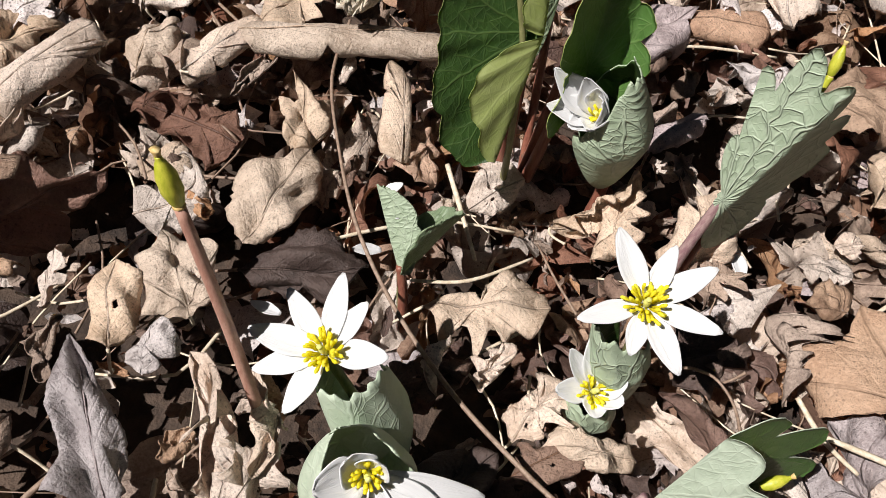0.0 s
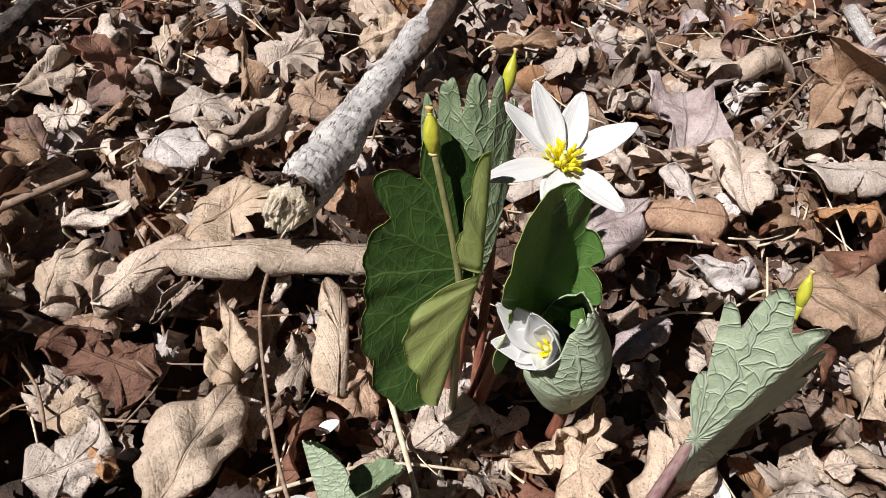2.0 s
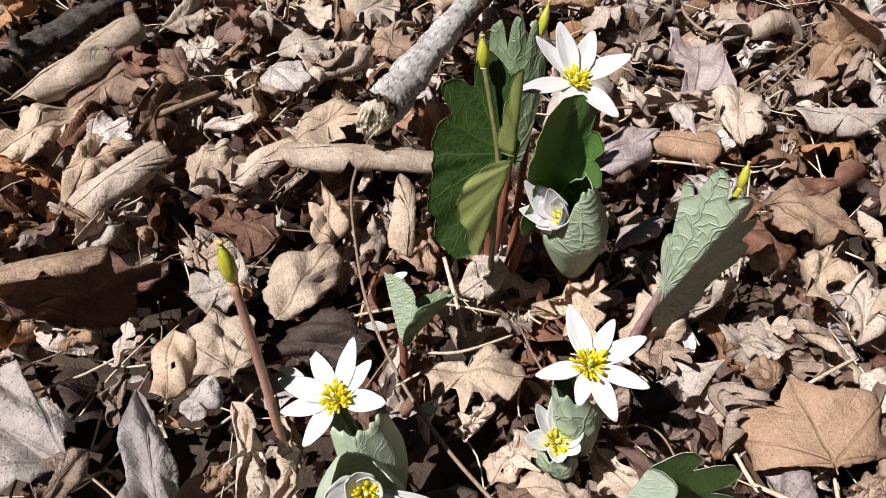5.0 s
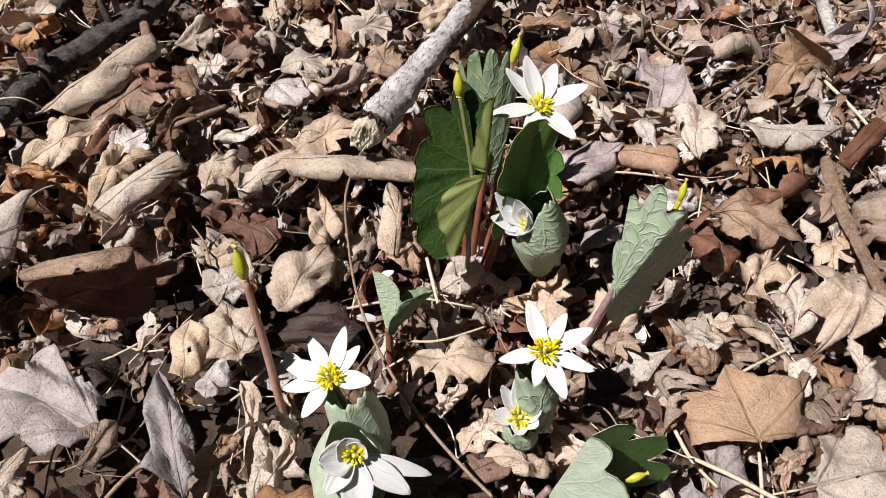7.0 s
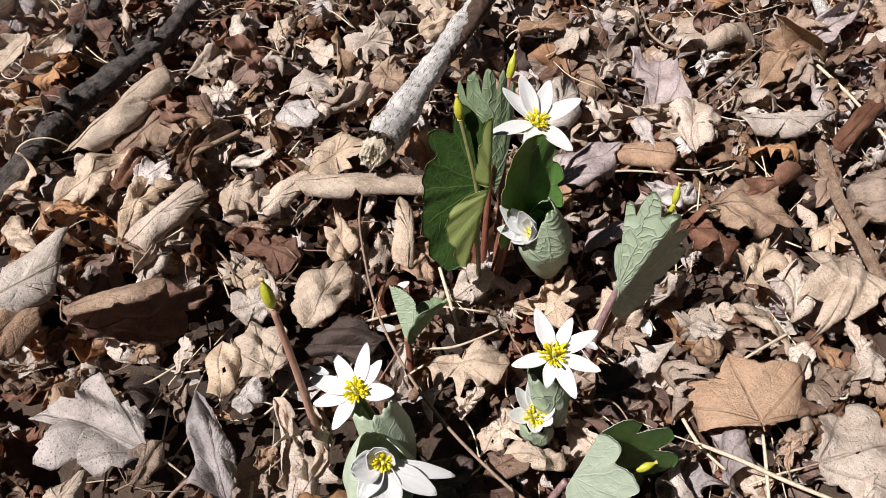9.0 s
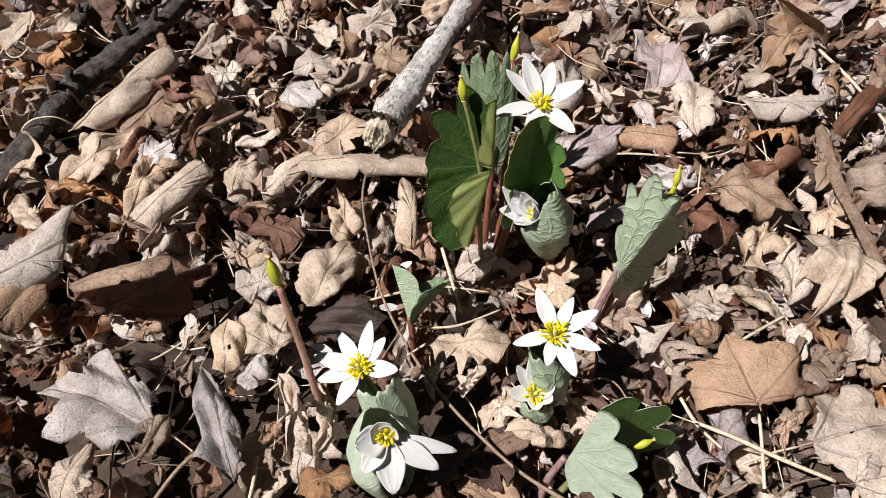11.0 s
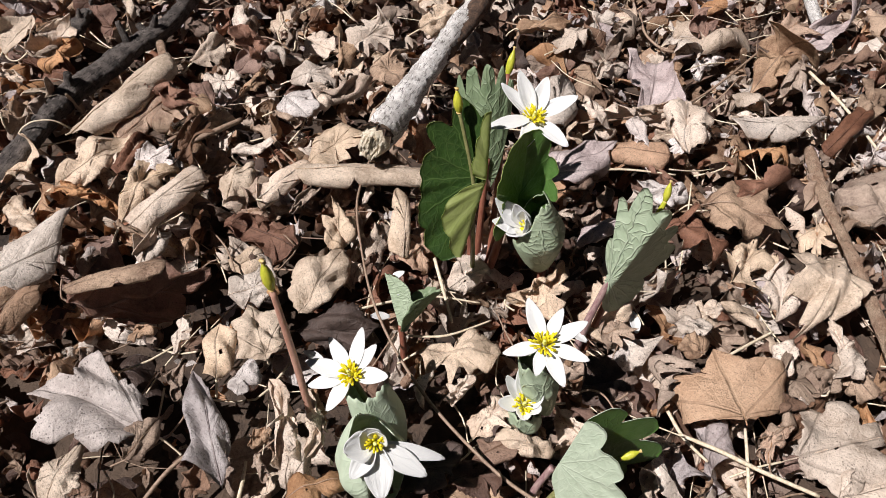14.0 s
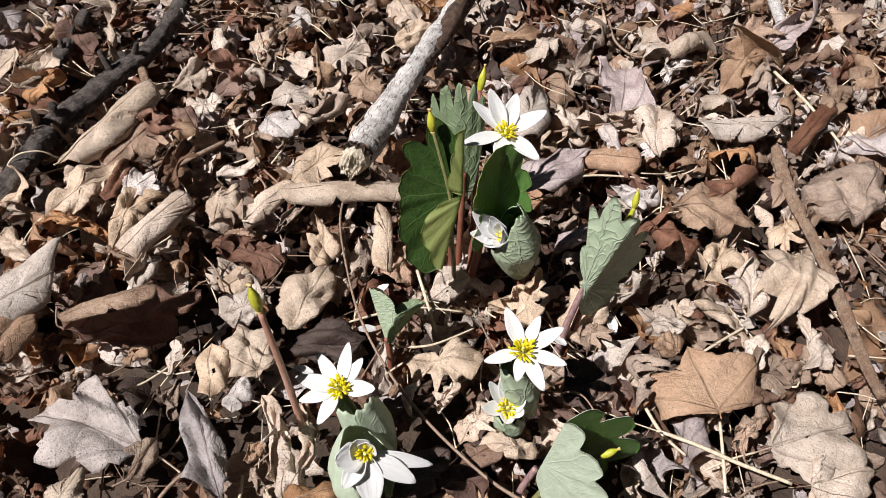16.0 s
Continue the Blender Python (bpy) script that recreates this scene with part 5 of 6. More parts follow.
def blade(parent, base, top, facing, left, right, crease=20, turn_left=40, turn_right=40, wide="fan", lobes=5, depth=0.16, ends=0.2, drop=0.0, seed=0, label="", bow=0.0, crease_right=None, scallop=0.085, taper=0.0, belly=0.6, nu=64, nv=28, inner=None, outer=None):
    """A living leaf blade along its midrib from base to top. facing: the way its upper side looks. left, right: the widths of its halves;
    each half leaves the midrib turned up by crease and bends on by its turn (degrees)."""
    rng = np.random.default_rng(seed)
    b, t = np.array(base, float), np.array(top, float)
    axis = t - b
    height = np.linalg.norm(axis)
    axis /= height
    face = np.array(facing, float)
    face -= axis * (face @ axis)
    face /= np.linalg.norm(face)
    side = np.cross(axis, face)
    us = np.linspace(-1, 1, nu)
    ph = rng.uniform(-0.12, 0.12)
    edge = 1 - ends * np.abs(us) ** 2.2 - depth * (np.abs((us * lobes / 2 + ph + 0.5 * (lobes % 2 == 1)) % 1.0 - 0.5) * 2) ** 3.0
    edge += rng.normal(0, 0.003, nu) + 0.014 * np.sin(us * 27 + rng.uniform(0, 6))
    pts, uv = [], []
    for i in range(nv):
        s = i / (nv - 1)
        for j, u in enumerate(us):
            lo = -drop * abs(u) ** 1.2
            h = lo + (edge[j] - lo) * s
            k = min(max((h + drop) / (1 + drop), 0), 1)
            if wide == "fan":
                w = 0.06 + 0.94 * k ** (0.6 if u < 0 else belly)
            else:
                w = 0.08 + 0.92 * math.sin(math.pi * (0.05 + 0.88 * k)) ** 0.72
                w *= 1 + scallop * (2 * abs(math.sin(h * 8.5 + seed)) ** 0.6 - 1.3) * abs(u)
            half, turn, sign = (left, radians(turn_left), -1) if u < 0 else (right, radians(turn_right), 1)
            if u > 0:
                half *= 1 + taper * (0.5 - min(max(h, 0), 1))
            q = abs(u) * w * half
            start = radians(crease if u < 0 or crease_right is None else crease_right)
            rate = turn / half
            a0 = start + rate * q
            if abs(rate) > 1e-3:
                along, up = (math.sin(a0) - math.sin(start)) / rate, (math.cos(start) - math.cos(a0)) / rate
            else:
                along, up = q * math.cos(start), q * math.sin(start)
            rip = 0.02 * half * math.sin(u * 14 + s * 6 + seed) * s + bow * height * math.sin(math.pi * min(max(h, 0), 1))
            pts.append(b + axis * height * h + side * sign * along + face * (up + rip))
            uv.append((sign * q / height, h))
    pts = np.array(pts)
    f = [(i * nu + j, i * nu + j + 1, (i + 1) * nu + j + 1, (i + 1) * nu + j) for i in range(nv - 1) for j in range(nu - 1)]
    rim = list(range(nu)) + [i * nu + nu - 1 for i in range(1, nv)] + [(nv - 1) * nu + j for j in range(nu - 2, -1, -1)] + [i * nu for i in range(nv - 2, 0, -1)]
    v, f2 = thick(pts, f, rim, 0.0006)
    m = nu * (nv // 2) + nu // 2 + 2
    upper = np.cross(pts[m + 1] - pts[m], pts[m + nu] - pts[m]) @ face > 0
    k = len(f)
    idx = [0 if upper else 1] * k + [1 if upper else 0] * k + [1] * (len(f2) - 2 * k)
    return part("leaf_blade", mesh_of("leaf_blade", v, f2, [inner or GREEN_TOP, outer or GREEN_BACK], uv + uv, idx), parent, label)


def palmate(parent, root, axis, face, rim, ref=0.0, crease=(0, 0), curve=(0, 0), fold_right=None, fold_left=None, bow=0.0, ripple=0.0006, seed=0, label="", inner=None, outer=None, size=0.06, nr=26, na=150):
    """A living lobed leaf spread round the top of its stalk. axis: the way from the stalk to its tip; face: the way its upper side looks.
    rim: (turn from the axis, radius) of lobes and notches, in degrees and metres. The sheet is bent across its axis: from the line ref on, each side
    rises by crease (degrees) and goes on turning by curve (degrees a metre); a fold (place, slope below, slope above, degrees, softness) turns a margin over."""
    rng = np.random.default_rng(seed)
    ax = np.array(axis, float) / np.linalg.norm(axis)
    n = np.array(face, float)
    n -= ax * (n @ ax)
    n /= np.linalg.norm(n)
    side = np.cross(ax, n)
    key = sorted(((math.radians(a), r) for a, r in rim))
    ka, kr = np.array([k[0] for k in key]), np.array([k[1] for k in key])
    turn = np.linspace(-np.pi, np.pi, na, endpoint=False)
    wa, wr = np.concatenate([ka - 2 * np.pi, ka, ka + 2 * np.pi]), np.tile(kr, 3)
    i = np.searchsorted(wa, turn, "right") - 1
    q = (turn - wa[i]) / (wa[i + 1] - wa[i])
    # lobes are round, notches sharp
    up = wr[i + 1] > wr[i]
    q = np.where(up, 1 - (1 - q) ** 1.9, q ** 1.9)
    edge = wr[i] + (wr[i + 1] - wr[i]) * q
    edge = edge * (1 + 0.012 * np.sin(turn * 23 + rng.uniform(0, 6)) + rng.normal(0, 0.004, na))
    k = np.concatenate([[0.02], np.arange(1, nr) / (nr - 1)])
    rad = np.outer(k, edge)
    c, a = (rad * np.sin(turn)).ravel(), (rad * np.cos(turn)).ravel()
    t = (np.arange(40) + 0.5) / 40
    cc = ref + (c[:, None] - ref) * t

    def soft(v):
        v = np.clip(v, 0, 1)
        return v * v * (3 - 2 * v)

    head_ = np.where(cc > ref, radians(crease[1]) + radians(curve[1]) * (cc - ref), -radians(crease[0]) + radians(curve[0]) * (cc - ref))
    for fold, sign in ((fold_right, 1), (fold_left, -1)):
        if fold:
            at = fold[0] + np.where(a < 0, fold[1], fold[2]) * a
            head_ = head_ + sign * radians(fold[3]) * soft(sign * (cc - at[:, None]) / fold[4])
    x = ref + np.cos(head_).mean(1) * (c - ref)
    z = np.sin(head_).mean(1) * (c - ref)
    z = z + bow * a * a + ripple * np.repeat(k, na) ** 2 * (np.sin(np.tile(turn, nr) * 11 + seed) + 0.6 * np.sin(np.tile(turn, nr) * 19 + 2 * seed))
    pts = np.array(root) + np.outer(a, ax) + np.outer(x, side) + np.outer(z, n)
    uv = np.column_stack([c, a]) / size
    f = [(i * na + j, i * na + (j + 1) % na, (i + 1) * na + (j + 1) % na, (i + 1) * na + j) for i in range(nr - 1) for j in range(na)]
    f.append(tuple(range(na))[::-1])
    v, f2 = thick(pts, f, list(range((nr - 1) * na, nr * na)), 0.00035)
    m = len(f)
    probe = f[na * 3 + na // 2]
    e1, e2 = np.array([c[probe[1]] - c[probe[0]], a[probe[1]] - a[probe[0]]]), np.array([c[probe[2]] - c[probe[0]], a[probe[2]] - a[probe[0]]])
    # counter-clockwise in the plane of side and axis looks along the face
    upper = e1[0] * e2[1] - e1[1] * e2[0] > 0
    idx = [0 if upper else 1] * m + [1 if upper else 0] * m + [1] * (len(f2) - 2 * m)
    return part("leaf_blade", mesh_of("leaf_blade", v, f2, [inner or GREEN_TOP, outer or GREEN_BACK], np.vstack([uv, uv]), idx), parent, label)


def sheet(parent, base, top, facing, wrap, radius, grow="cup", lobes=5, depth=0.14, ends=0.25, seed=0, label="", skew=0.0, nu=56, nv=26, drop=0.0, close=0.42, inner=None, outer=None, name="leaf_blade"):
    """A living leaf blade that wraps round the line from base to top. facing: the way its upper side opens. wrap: degrees of turn.
    grow: how the radius runs up the blade. lobes, depth: scallops of the outer edge; ends: how far the edge falls to the sides; drop: how far the sides reach below the base."""
    rng = np.random.default_rng(seed)
    b, t = np.array(base, float), np.array(top, float)
    axis = t - b
    height = np.linalg.norm(axis)
    axis /= height
    back = -np.array(facing, float)
    back -= axis * (back @ axis)
    back /= np.linalg.norm(back)
    side = np.cross(axis, back)
    us = np.linspace(-1, 1, nu)
    ph = rng.uniform(-0.25, 0.25)
    edge = 1 - ends * np.abs(us) ** 2.4 - depth * (0.5 - 0.5 * np.cos(2 * np.pi * (us * lobes / 2 + ph + 0.5 * (lobes % 2)))) ** 0.8
    edge += rng.normal(0, 0.003, nu) + 0.015 * np.sin(us * 31 + rng.uniform(0, 6))
    pts, uv = [], []
    for i in range(nv):
        s = i / (nv - 1)
        for j, u in enumerate(us):
            e = edge[j]
            lo = -drop * abs(u) ** 1.5
            h = lo + (e - lo) * s
            q = max(h, 0.0)
            if grow == "cup":
                g, r = 1.0, radius * (0.10 + 0.90 * min(1, q / 0.55) ** 0.6 * (1 - close * 2 * max(0, q - 0.5) ** 1.3))
            elif grow == "fan":
                g, r = 1.0, radius * (0.05 + 0.95 * q ** 0.85)
            else:
                g, r = (0.20 + 0.80 * math.sin(math.pi * min(1, 0.06 + 0.90 * s)) ** 0.62), radius * (0.75 + 0.25 * math.sin(math.pi * s))
            a = radians(wrap) * 0.5 * u * g + skew * (s - 0.3)
            wob = 1 + 0.05 * math.sin(u * 9 + seed) * s + 0.04 * math.sin(u * 17 + s * 5 + seed) * s
            p = b + axis * height * h + (back * math.cos(a) + side * math.sin(a)) * r * wob - back * radius * (0.0 if grow == "cup" else 0.25)
            pts.append(p)
            uv.append((radians(wrap) * 0.5 * u * r / height, h))
    pts = np.array(pts)
    f = [(i * nu + j, i * nu + j + 1, (i + 1) * nu + j + 1, (i + 1) * nu + j) for i in range(nv - 1) for j in range(nu - 1)]
    rim = list(range(nu)) + [i * nu + nu - 1 for i in range(1, nv)] + [(nv - 1) * nu + j for j in range(nu - 2, -1, -1)] + [i * nu for i in range(nv - 2, 0, -1)]
    v, f2 = thick(pts, f, rim, 0.0006)
    # the sheet's front faces away from the line: that is its underside
    probe = np.cross(pts[nu * 12 + nu // 2 + 1] - pts[nu * 12 + nu // 2], pts[nu * 13 + nu // 2] - pts[nu * 12 + nu // 2])
    outward = probe @ back > 0
    k = len(f)
    idx = [1 if outward else 0] * k + [0 if outward else 1] * k + [1] * (len(f2) - 2 * k)
    ob = part(name, mesh_of(name, v, f2, [inner or GREEN_TOP, outer or GREEN_BACK], uv + uv, idx), parent, label)
    return ob


def pod(parent, foot, tip, radius=0.0036, name="seed_pod"):
    """A spindle-shaped green seed pod with a dried tip."""
    a, b = np.array(foot), np.array(tip)
    d = b - a
    prof = ((0, 0.35), (0.12, 0.72), (0.35, 1.0), (0.6, 0.95), (0.82, 0.62), (0.93, 0.36), (1.0, 0.30))
    v, f, uv = tube([a + d * s for s, _ in prof], [radius * r for _, r in prof], 14, 0.015, 4, True, 3)
    ob = part(name, mesh_of(name, v, f, [POD], uv), parent, "yellow-green seed pod")
    v, f, uv = tube([b, b + d * 0.06, b + d * 0.14], [radius * 0.30, radius * 0.34, radius * 0.42], 8, 0.15, 5, True, 2)
    part("dried_tip", mesh_of("dried_tip", v, f, [POD_TIP], uv), ob)
    v, f, uv = tube([a - d * 0.05, a, a + d * 0.04], [radius * 0.45, radius * 0.62, radius * 0.5], 10, 0.02, 6, True, 2)
    part("collar", mesh_of("collar", v, f, [POD_TIP], uv), ob)
    return ob


def rel(o, *p):
    return tuple(np.array(p) - np.array(o))


def pod_plant():
    o = (-0.050, 0.092, -0.012)
    ob = thing("seed_pod_plant", o, "slender pinkish stalk with a yellow-green seed pod in dry leaves", "wildflower", "wildflowers")
    stem("stalk", [rel(o, -0.050, 0.092, -0.012), rel(o, -0.056, 0.098, 0.035), rel(o, -0.066, 0.109, 0.085), rel(o, -0.0765, 0.119, 0.131)], [0.0024, 0.0024, 0.0022, 0.0018], STALK_PINK, ob, "pinkish brown stalk", 12)
    pod(ob, rel(o, -0.0765, 0.119, 0.131), rel(o, -0.080, 0.1215, 0.149), 0.0034)


pod_plant()


def front_plant():
    """Two flowers with a hooded leaf."""
    o = (-0.005, 0.105, -0.012)
    ob = thing("bloodroot_plant", o, "white eight-petalled wildflowers wrapped in pale grey-green leaves", "wildflower", "wildflowers")
    stem("stalk", [rel(o, -0.010, 0.108, -0.012), rel(o, -0.020, 0.110, 0.03), rel(o, -0.0327, 0.1104, 0.069)], [0.0024, 0.0022, 0.0019], STALK_GREEN, ob)
    w = 0.0105
    head(ob, rel(o, -0.0327, 0.1104, 0.0712), (-0.25, -0.25, 1), [(170, 0.0275, w, 8, 0.12, 0.2), (128, 0.0250, w * 0.85, 8, 0.12, 0.2), (82, 0.0270, w * 0.85, 10, 0.12, 0.2), (52, 0.0215, w * 0.8, 8, 0.1, 0.2), (-2, 0.0225, w, 6, 0.14, 0.15), (-115, 0.0235, w * 0.9, 0, 0.12, 0.1), (-160, 0.0248, w * 0.9, 4, 0.12, 0.1)], seed=1)
    sheet(ob, rel(o, -0.002, 0.104, -0.012), rel(o, -0.026, 0.106, 0.075), (-0.3, 0.8, 0.4), 290, 0.0165, "cup", 3, 0.05, 0.22, 3, inner=GREEN_BACK, outer=GREEN_SMOOTH)
    stem("stalk", [rel(o, 0.004, 0.100, -0.012), rel(o, -0.004, 0.084, 0.03), rel(o, -0.010, 0.073, 0.066)], [0.0024, 0.0022, 0.0019], STALK_GREEN, ob)
    head(ob, rel(o, -0.0098, 0.072, 0.0725), (0.15, -0.6, 1), [(75, 0.0135, 0.012, 46, 0.3, 0.7), (150, 0.0140, 0.014, 38, 0.3, 0.5), (-155, 0.0185, 0.017, 24, 0.25, 0.3), (-110, 0.0215, 0.012, 8, 0.18, 0.1), (-68, 0.0300, 0.0165, 0, 0.15, -0.1), (-18, 0.0325, 0.0125, 4, 0.15, -0.2), (1, 0.0390, 0.0085, 5, 0.15, -0.35)], 0.006, 18, 2)
    sheet(ob, rel(o, -0.003, 0.071, -0.012), rel(o, -0.0195, 0.076, 0.093), (0.85, -0.45, 0.3), 255, 0.0225, "cup", 3, 0.07, 0.30, 7, close=1.25, inner=GREEN_BACK, outer=GREEN_SMOOTH)


front_plant()


def pair_plant():
    o = (0.085, 0.150, -0.012)
    ob = thing("bloodroot_plant", o, "open white wildflower with yellow stamens above a wrapped grey-green leaf", "wildflower", "wildflowers")
    stem("stalk", [rel(o, 0.085, 0.150, -0.012), rel(o, 0.082, 0.148, 0.03), rel(o, 0.0746, 0.1459, 0.084)], [0.0024, 0.0022, 0.0019], STALK_GREEN, ob)
    w = 0.0100
    head(ob, rel(o, 0.0746, 0.1459, 0.0851), (-0.15, -0.3, 1), [(116, 0.0280, w, 14, 0.14, 0.15), (68, 0.0228, w * 0.8, 8, 0.12, 0.1), (33, 0.0272, w * 0.95, 6, 0.12, 0.1), (-16, 0.0262, w * 0.85, 4, 0.12, 0.05), (-60, 0.0256, w * 0.95, -4, 0.12, 0.0), (-101, 0.0178, w * 0.8, -14, 0.12, -0.1), (-160, 0.0240, w * 0.85, 4, 0.12, 0.1)], 0.0085, 26, 3)
    sheet(ob, rel(o, 0.090, 0.148, 0.000), rel(o, 0.069, 0.146, 0.072), (0.7, 0.7, 0.2), 270, 0.0125, "cup", 5, 0.08, 0.2, 12)


pair_plant()


def low_plant():
    o = (0.074, 0.138, -0.014)
    ob = thing("bloodroot_plant", o, "small half-open white wildflower low among dry leaves", "wildflower", "wildflowers")
    stem("stalk", [rel(o, 0.075, 0.139, -0.014), rel(o, 0.073, 0.137, 0.01), rel(o, 0.0717, 0.1357, 0.028)], [0.0022, 0.0020, 0.0018], STALK_GREEN, ob)
    w = 0.0105
    head(ob, rel(o, 0.0717, 0.1357, 0.0285), (0.0, -0.35, 1), [(138, 0.0240, w * 0.8, 32, 0.2, 0.3), (105, 0.0285, w, 32, 0.2, 0.3), (72, 0.0200, w * 0.8, 40, 0.2, 0.4), (28, 0.0165, w, 38, 0.25, 0.5), (-20, 0.0150, w, 36, 0.25, 0.5), (-85, 0.0120, w, 25, 0.25, 0.4), (-170, 0.0175, w, 18, 0.2, 0.3)], 0.0080, 26, 4)
    sheet(ob, rel(o, 0.077, 0.137, -0.012), rel(o, 0.072, 0.135, 0.030), (0.1, 0.5, 0.6), 240, 0.0120, "cup", 5, 0.10, 0.2, 15)


low_plant()


def corner_plant():
    """Broad folded leaf with a pod under it."""
    o = (0.084, 0.082, -0.012)
    ob = thing("bloodroot_plant", o, "folded broad grey-green lobed leaf with a young seed pod", "wildflower", "wildflowers")
    stem("stalk", [rel(o, 0.084, 0.082, -0.012), rel(o, 0.086, 0.089, 0.012), rel(o, 0.092, 0.0940, 0.036)], [0.0026, 0.0025, 0.0022], STALK_PURPLE, ob, "purplish stalk", 12)
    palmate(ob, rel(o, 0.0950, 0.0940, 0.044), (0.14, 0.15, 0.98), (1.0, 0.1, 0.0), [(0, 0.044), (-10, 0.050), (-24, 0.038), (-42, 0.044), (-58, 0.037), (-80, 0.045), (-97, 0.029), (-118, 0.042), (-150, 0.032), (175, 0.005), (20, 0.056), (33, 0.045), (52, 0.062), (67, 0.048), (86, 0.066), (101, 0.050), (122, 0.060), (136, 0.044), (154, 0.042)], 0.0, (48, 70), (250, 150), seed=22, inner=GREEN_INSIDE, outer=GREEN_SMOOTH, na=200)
    stem("pod_stalk", [rel(o, 0.084, 0.074, -0.012), rel(o, 0.110, 0.097, 0.035), rel(o, 0.129, 0.101, 0.050)], [0.0022, 0.0020, 0.0017], STALK_GREEN, ob)
    pod(ob, rel(o, 0.129, 0.101, 0.050), rel(o, 0.1385, 0.105, 0.055), 0.0024)


corner_plant()


def fan_plant():
    """Tall folded leaf on purple stalks, seen from its veined back."""
    o = (0.109, 0.207, -0.012)
    ob = thing("bloodroot_plant", o, "upright folded grey-green leaf with deep veins on purple stalks", "wildflower", "wildflowers")
    stem("stalk", [rel(o, 0.107, 0.206, -0.012), rel(o, 0.110, 0.214, 0.025), rel(o, 0.1163, 0.2236, 0.061)], [0.0031, 0.0029, 0.0024], STALK_PURPLE, ob, "stout purple stalk", 12)
    stem("pod_stalk", [rel(o, 0.113, 0.209, -0.012), rel(o, 0.121, 0.228, 0.04), rel(o, 0.1325, 0.2405, 0.088)], [0.0026, 0.0024, 0.0020], STALK_RED, ob, "red-brown stalk", 12)
    palmate(ob, rel(o, 0.1155, 0.2215, 0.062), (0.06, 0.16, 0.985), (0.45, 0.87, -0.12), [(13, 0.065), (6, 0.055), (0, 0.079), (-8, 0.061), (-14, 0.073), (-24, 0.054), (-32, 0.062), (-41, 0.047), (-52, 0.050), (-78, 0.037), (-100, 0.030), (-130, 0.042), (-152, 0.042), (175, 0.005), (100, 0.002), (35, 0.004), (15, 0.033)], 0.0, (0, 0), (-200, 900), fold_left=(-0.0015, -0.19, -0.19, 66, 0.004), ripple=0.0003, seed=31, na=240)
    stem("pod_neck", [rel(o, 0.1325, 0.2405, 0.088), rel(o, 0.1348, 0.2438, 0.1070), rel(o, 0.1368, 0.2472, 0.1170)], [0.0021, 0.0020, 0.0016], POD, ob, "yellow-green neck of the pod", 10)
    pod(ob, rel(o, 0.1368, 0.2472, 0.1168), rel(o, 0.1369, 0.2525, 0.1285), 0.0024)


fan_plant()


def bud_plant():
    o = (0.074, 0.258, -0.012)
    ob = thing("bloodroot_plant", o, "closed white bud wrapped tightly in a grey-green leaf", "wildflower", "wildflowers")
    stem("stalk", [rel(o, 0.074, 0.258, -0.012), rel(o, 0.074, 0.258, 0.018), rel(o, 0.060, 0.246, 0.07)], [0.0032, 0.0030, 0.0020], STALK_RED, ob, "red-brown stalk", 12)
    sheet(ob, rel(o, 0.072, 0.257, 0.016), rel(o, 0.057, 0.243, 0.108), (-1.0, -0.1, 0.3), 310, 0.0195, "cup", 3, 0.06, 0.42, 41, close=1.0, outer=GREEN_PUCKER)
    head(ob, rel(o, 0.0560, 0.2415, 0.0765), (-0.45, -0.45, 0.77), [(205, 0.0165, 0.0135, 32, 0.3, 0.5), (168, 0.0245, 0.0140, 34, 0.28, 0.35), (126, 0.0315, 0.0150, 42, 0.3, 0.4), (90, 0.0230, 0.0135, 48, 0.3, 0.6), (50, 0.0210, 0.0130, 56, 0.3, 0.6), (-10, 0.0190, 0.0130, 60, 0.3, 0.6), (255, 0.0150, 0.0130, 42, 0.3, 0.6)], 0.0035, 8, 5, 0.6)


bud_plant()


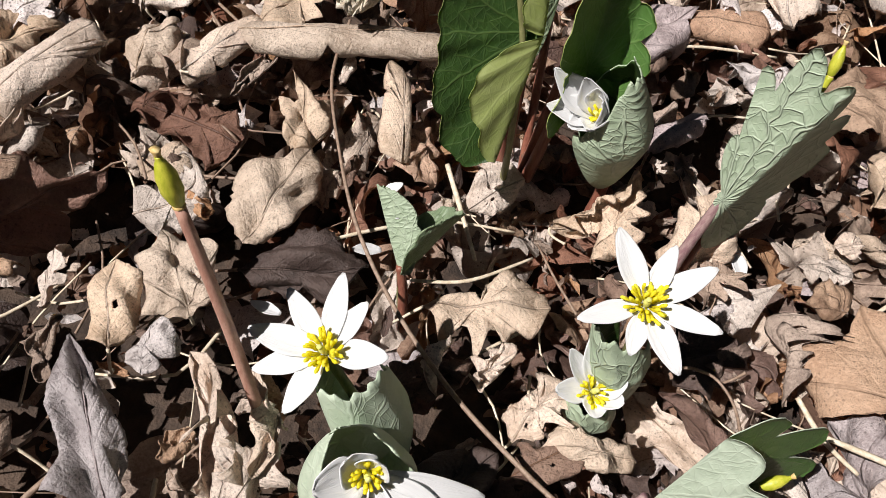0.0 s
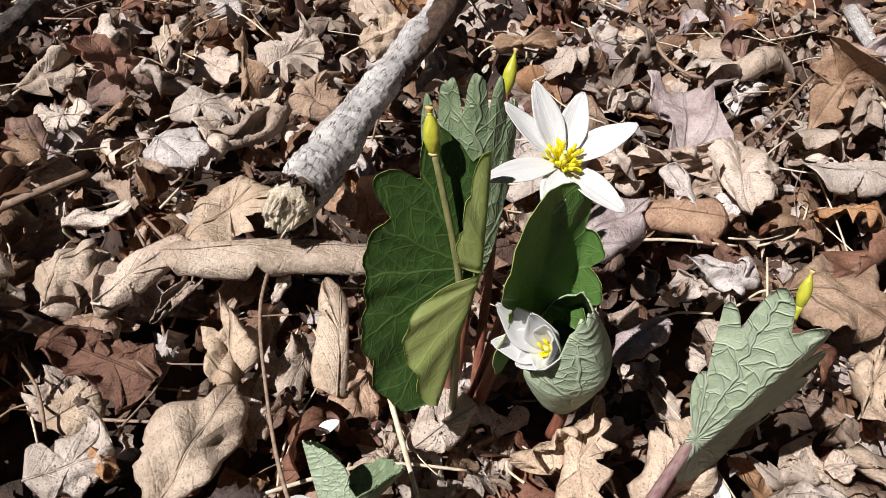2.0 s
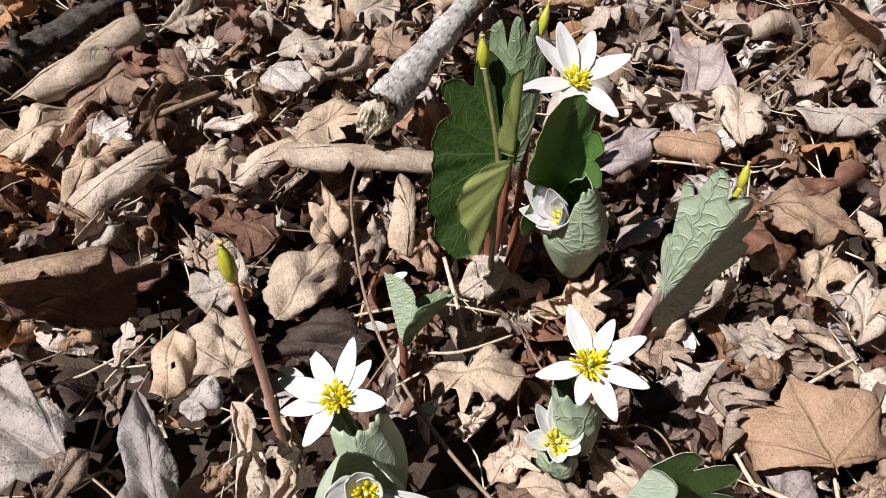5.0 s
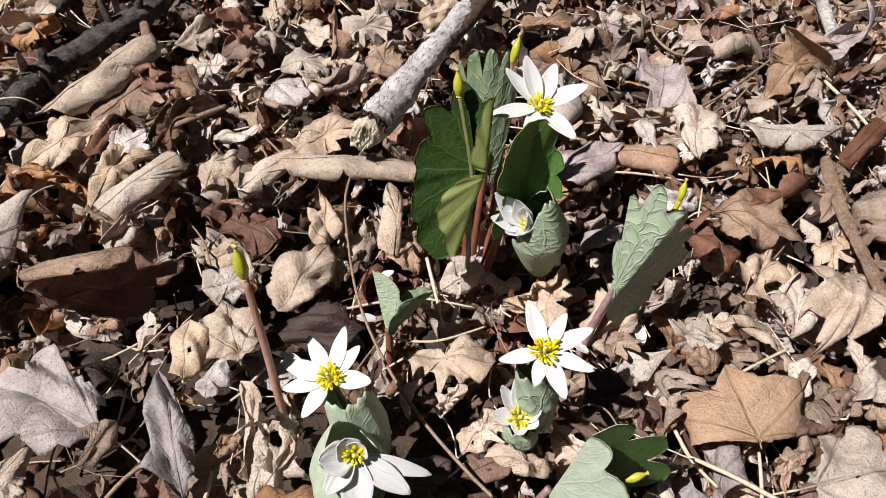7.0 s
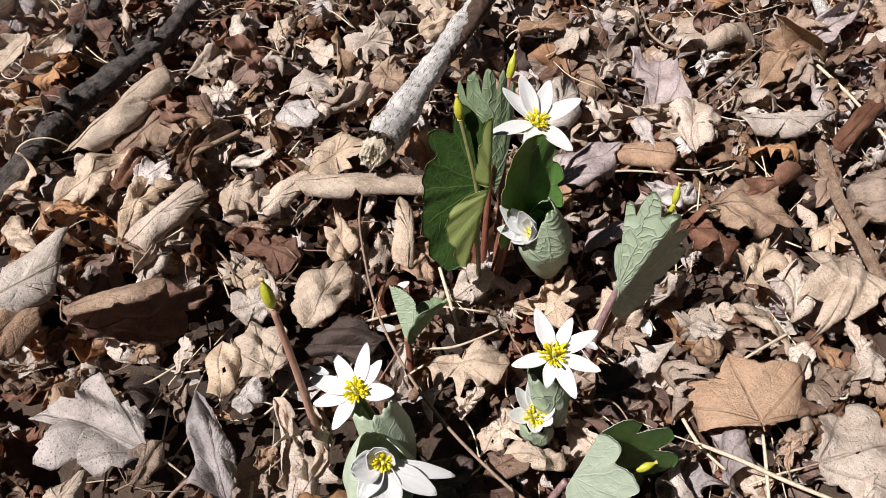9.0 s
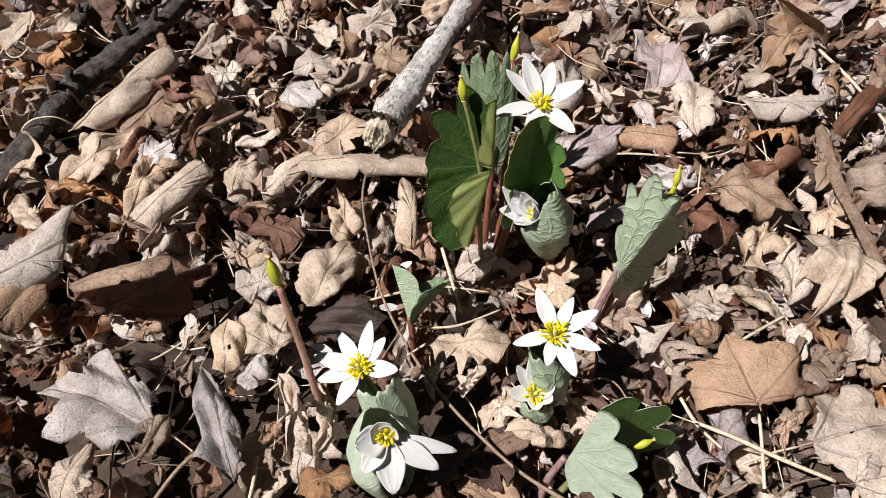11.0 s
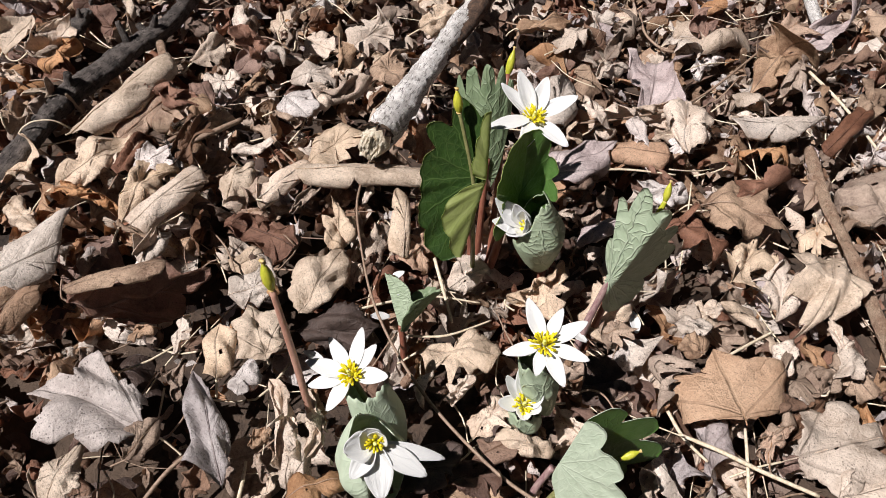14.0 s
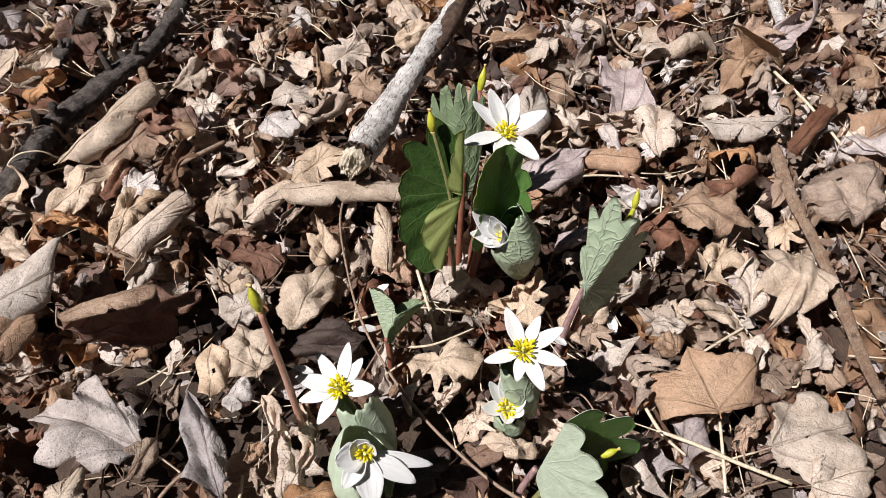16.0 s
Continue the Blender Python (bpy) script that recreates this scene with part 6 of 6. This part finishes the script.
def tall_plant():
    """The largest plant: dark folded leaves, an open flower and two pods."""
    o = (0.030, 0.262, -0.012)
    ob = thing("bloodroot_plant", o, "clump of tall dark green folded leaves with a white flower", "wildflower", "wildflowers")
    stem("leaf_stalk", [rel(o, 0.022, 0.258, -0.012), rel(o, 0.019, 0.256, 0.03), rel(o, 0.012, 0.256, 0.085)], [0.0032, 0.0030, 0.0024], STALK_RED, ob, "red-brown stalk", 12)
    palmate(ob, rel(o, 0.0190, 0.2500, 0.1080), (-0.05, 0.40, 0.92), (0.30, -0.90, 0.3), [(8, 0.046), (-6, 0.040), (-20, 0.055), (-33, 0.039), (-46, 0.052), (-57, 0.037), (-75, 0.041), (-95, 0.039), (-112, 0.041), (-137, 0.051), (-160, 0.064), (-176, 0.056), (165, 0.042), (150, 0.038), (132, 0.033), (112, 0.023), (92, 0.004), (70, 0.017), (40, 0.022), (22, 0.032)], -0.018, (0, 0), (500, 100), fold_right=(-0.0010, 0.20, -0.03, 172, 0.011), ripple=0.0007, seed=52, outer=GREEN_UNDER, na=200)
    stem("pod_stalk", [rel(o, 0.024, 0.252, -0.012), rel(o, 0.0215, 0.242, 0.040), rel(o, 0.0178, 0.2367, 0.088), rel(o, 0.0166, 0.2425, 0.1015), rel(o, 0.0112, 0.2475, 0.122), rel(o, 0.000, 0.257, 0.154)], [0.0020, 0.0018, 0.0015, 0.0014, 0.0013, 0.0012], STALK_GREEN, ob, "", 12)
    pod(ob, rel(o, 0.000, 0.257, 0.153), rel(o, -0.003, 0.260, 0.167), 0.0030)
    stem("leaf_stalk", [rel(o, 0.034, 0.262, -0.012), rel(o, 0.038, 0.260, 0.03), rel(o, 0.042, 0.262, 0.08)], [0.0032, 0.0030, 0.0024], STALK_RED, ob, "red-brown stalk", 12)
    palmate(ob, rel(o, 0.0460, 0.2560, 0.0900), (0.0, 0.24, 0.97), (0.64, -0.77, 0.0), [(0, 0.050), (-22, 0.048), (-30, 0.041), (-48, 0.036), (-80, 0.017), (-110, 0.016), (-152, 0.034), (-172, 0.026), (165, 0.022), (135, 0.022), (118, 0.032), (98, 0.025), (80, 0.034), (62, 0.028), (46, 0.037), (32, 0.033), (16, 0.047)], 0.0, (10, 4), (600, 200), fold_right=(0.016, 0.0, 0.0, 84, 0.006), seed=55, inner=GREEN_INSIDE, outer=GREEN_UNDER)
    stem("leaf_stalk", [rel(o, 0.024, 0.275, -0.012), rel(o, 0.022, 0.282, 0.05), rel(o, 0.020, 0.292, 0.085)], [0.0028, 0.0026, 0.0022], STALK_RED, ob, "", 12)
    # back leaf: the shade on its underside is put in as a duller green
    blade(ob, rel(o, 0.022, 0.288, 0.070), rel(o, 0.012, 0.318, 0.146), (-0.15, 1.0, 0.15), 0.024, 0.034, 15, 35, 40, "fan", 5, 0.22, 0.25, 0.1, 61, outer=GREEN_DULL)
    stem("flower_stalk", [rel(o, 0.032, 0.266, -0.012), rel(o, 0.040, 0.276, 0.07), rel(o, 0.0467, 0.2833, 0.134)], [0.0026, 0.0024, 0.0018], STALK_RED, ob, "", 12)
    w = 0.0112
    head(ob, rel(o, 0.0465, 0.2830, 0.1360), (0.0, -0.3, 1), [(151, 0.0300, w * 0.8, 22, 0.2, 0.15), (122, 0.0305, w, 26, 0.18, 0.15), (81, 0.0268, w, 24, 0.18, 0.15), (31, 0.0300, w, 16, 0.2, 0.15), (-35, 0.0285, w, 2, 0.12, 0.0), (-98, 0.0200, w, -8, 0.12, -0.1), (-154, 0.0308, w * 0.9, 6, 0.12, 0.0)], 0.0075, 24, 6)
    stem("pod_stalk", [rel(o, 0.034, 0.272, -0.012), rel(o, 0.030, 0.300, 0.06), rel(o, 0.024, 0.340, 0.124)], [0.0024, 0.0022, 0.0017], STALK_RED, ob, "", 12)
    pod(ob, rel(o, 0.0240, 0.340, 0.122), rel(o, 0.0255, 0.349, 0.138), 0.0030)


tall_plant()


def small_plant():
    o = (-0.014, 0.170, -0.012)
    ob = thing("bloodroot_plant", o, "small young plant with a puckered grey-green leaf and bud", "wildflower", "wildflowers")
    stem("stalk", [rel(o, -0.012, 0.168, -0.012), rel(o, -0.014, 0.172, 0.015), rel(o, -0.017, 0.176, 0.03)], [0.0026, 0.0024, 0.0020], STALK_RED, ob, "purple-red stalk", 12)
    blade(ob, rel(o, -0.016, 0.174, 0.026), rel(o, -0.033, 0.199, 0.054), (0.75, 0.5, 0.1), 0.015, 0.015, 40, 30, 30, "oval", 4, 0.06, 0.1, 0.0, 71, outer=GREEN_PUCKER)
    blade(ob, rel(o, -0.015, 0.175, 0.026), rel(o, 0.006, 0.198, 0.048), (-0.5, 0.5, 0.7), 0.017, 0.019, 20, 30, 30, "oval", 4, 0.08, 0.1, 0.0, 72, inner=GREEN_DULL, outer=GREEN_DULL)
    stem("flower_stalk", [rel(o, -0.013, 0.169, -0.012), rel(o, -0.018, 0.184, 0.02), rel(o, -0.022, 0.196, 0.036)], [0.0018, 0.0016, 0.0014], STALK_GREEN, ob)
    head(ob, rel(o, -0.022, 0.196, 0.036), (0.1, -0.2, 1), [(0, 0.013, 0.008, 65, 0.4, 0.3), (90, 0.013, 0.008, 65, 0.4, 0.3), (180, 0.013, 0.008, 65, 0.4, 0.3), (270, 0.013, 0.008, 65, 0.4, 0.3)], 0.002, 6, 8)


small_plant()


# ---- white petals that have dropped ----
def dropped(x, y, z, turn, length, width, tilt=0):
    ob = new("fallen_petal", petal_mesh(length, width, 0.15, 0.2, int(abs(x) * 1e4)))
    ob.matrix_world = pose(x, y, z, tilt, 0, turn)
    tagged(ob, "fallen white flower petal among dry leaves", "petal", "fallen petals")


dropped(-0.123, 0.186, 0.006, 80, 0.015, 0.006, 0)
dropped(-0.029, 0.199, 0.004, 110, 0.015, 0.007, 10)
dropped(0.147, 0.219, 0.010, 10, 0.018, 0.008, 0)
dropped(-0.067, 0.157, 0.000, 80, 0.015, 0.006, 0)
dropped(0.112, 0.204, 0.010, 70, 0.016, 0.007, 10)
dropped(-0.035, 0.226, 0.012, -60, 0.012, 0.006, 20)
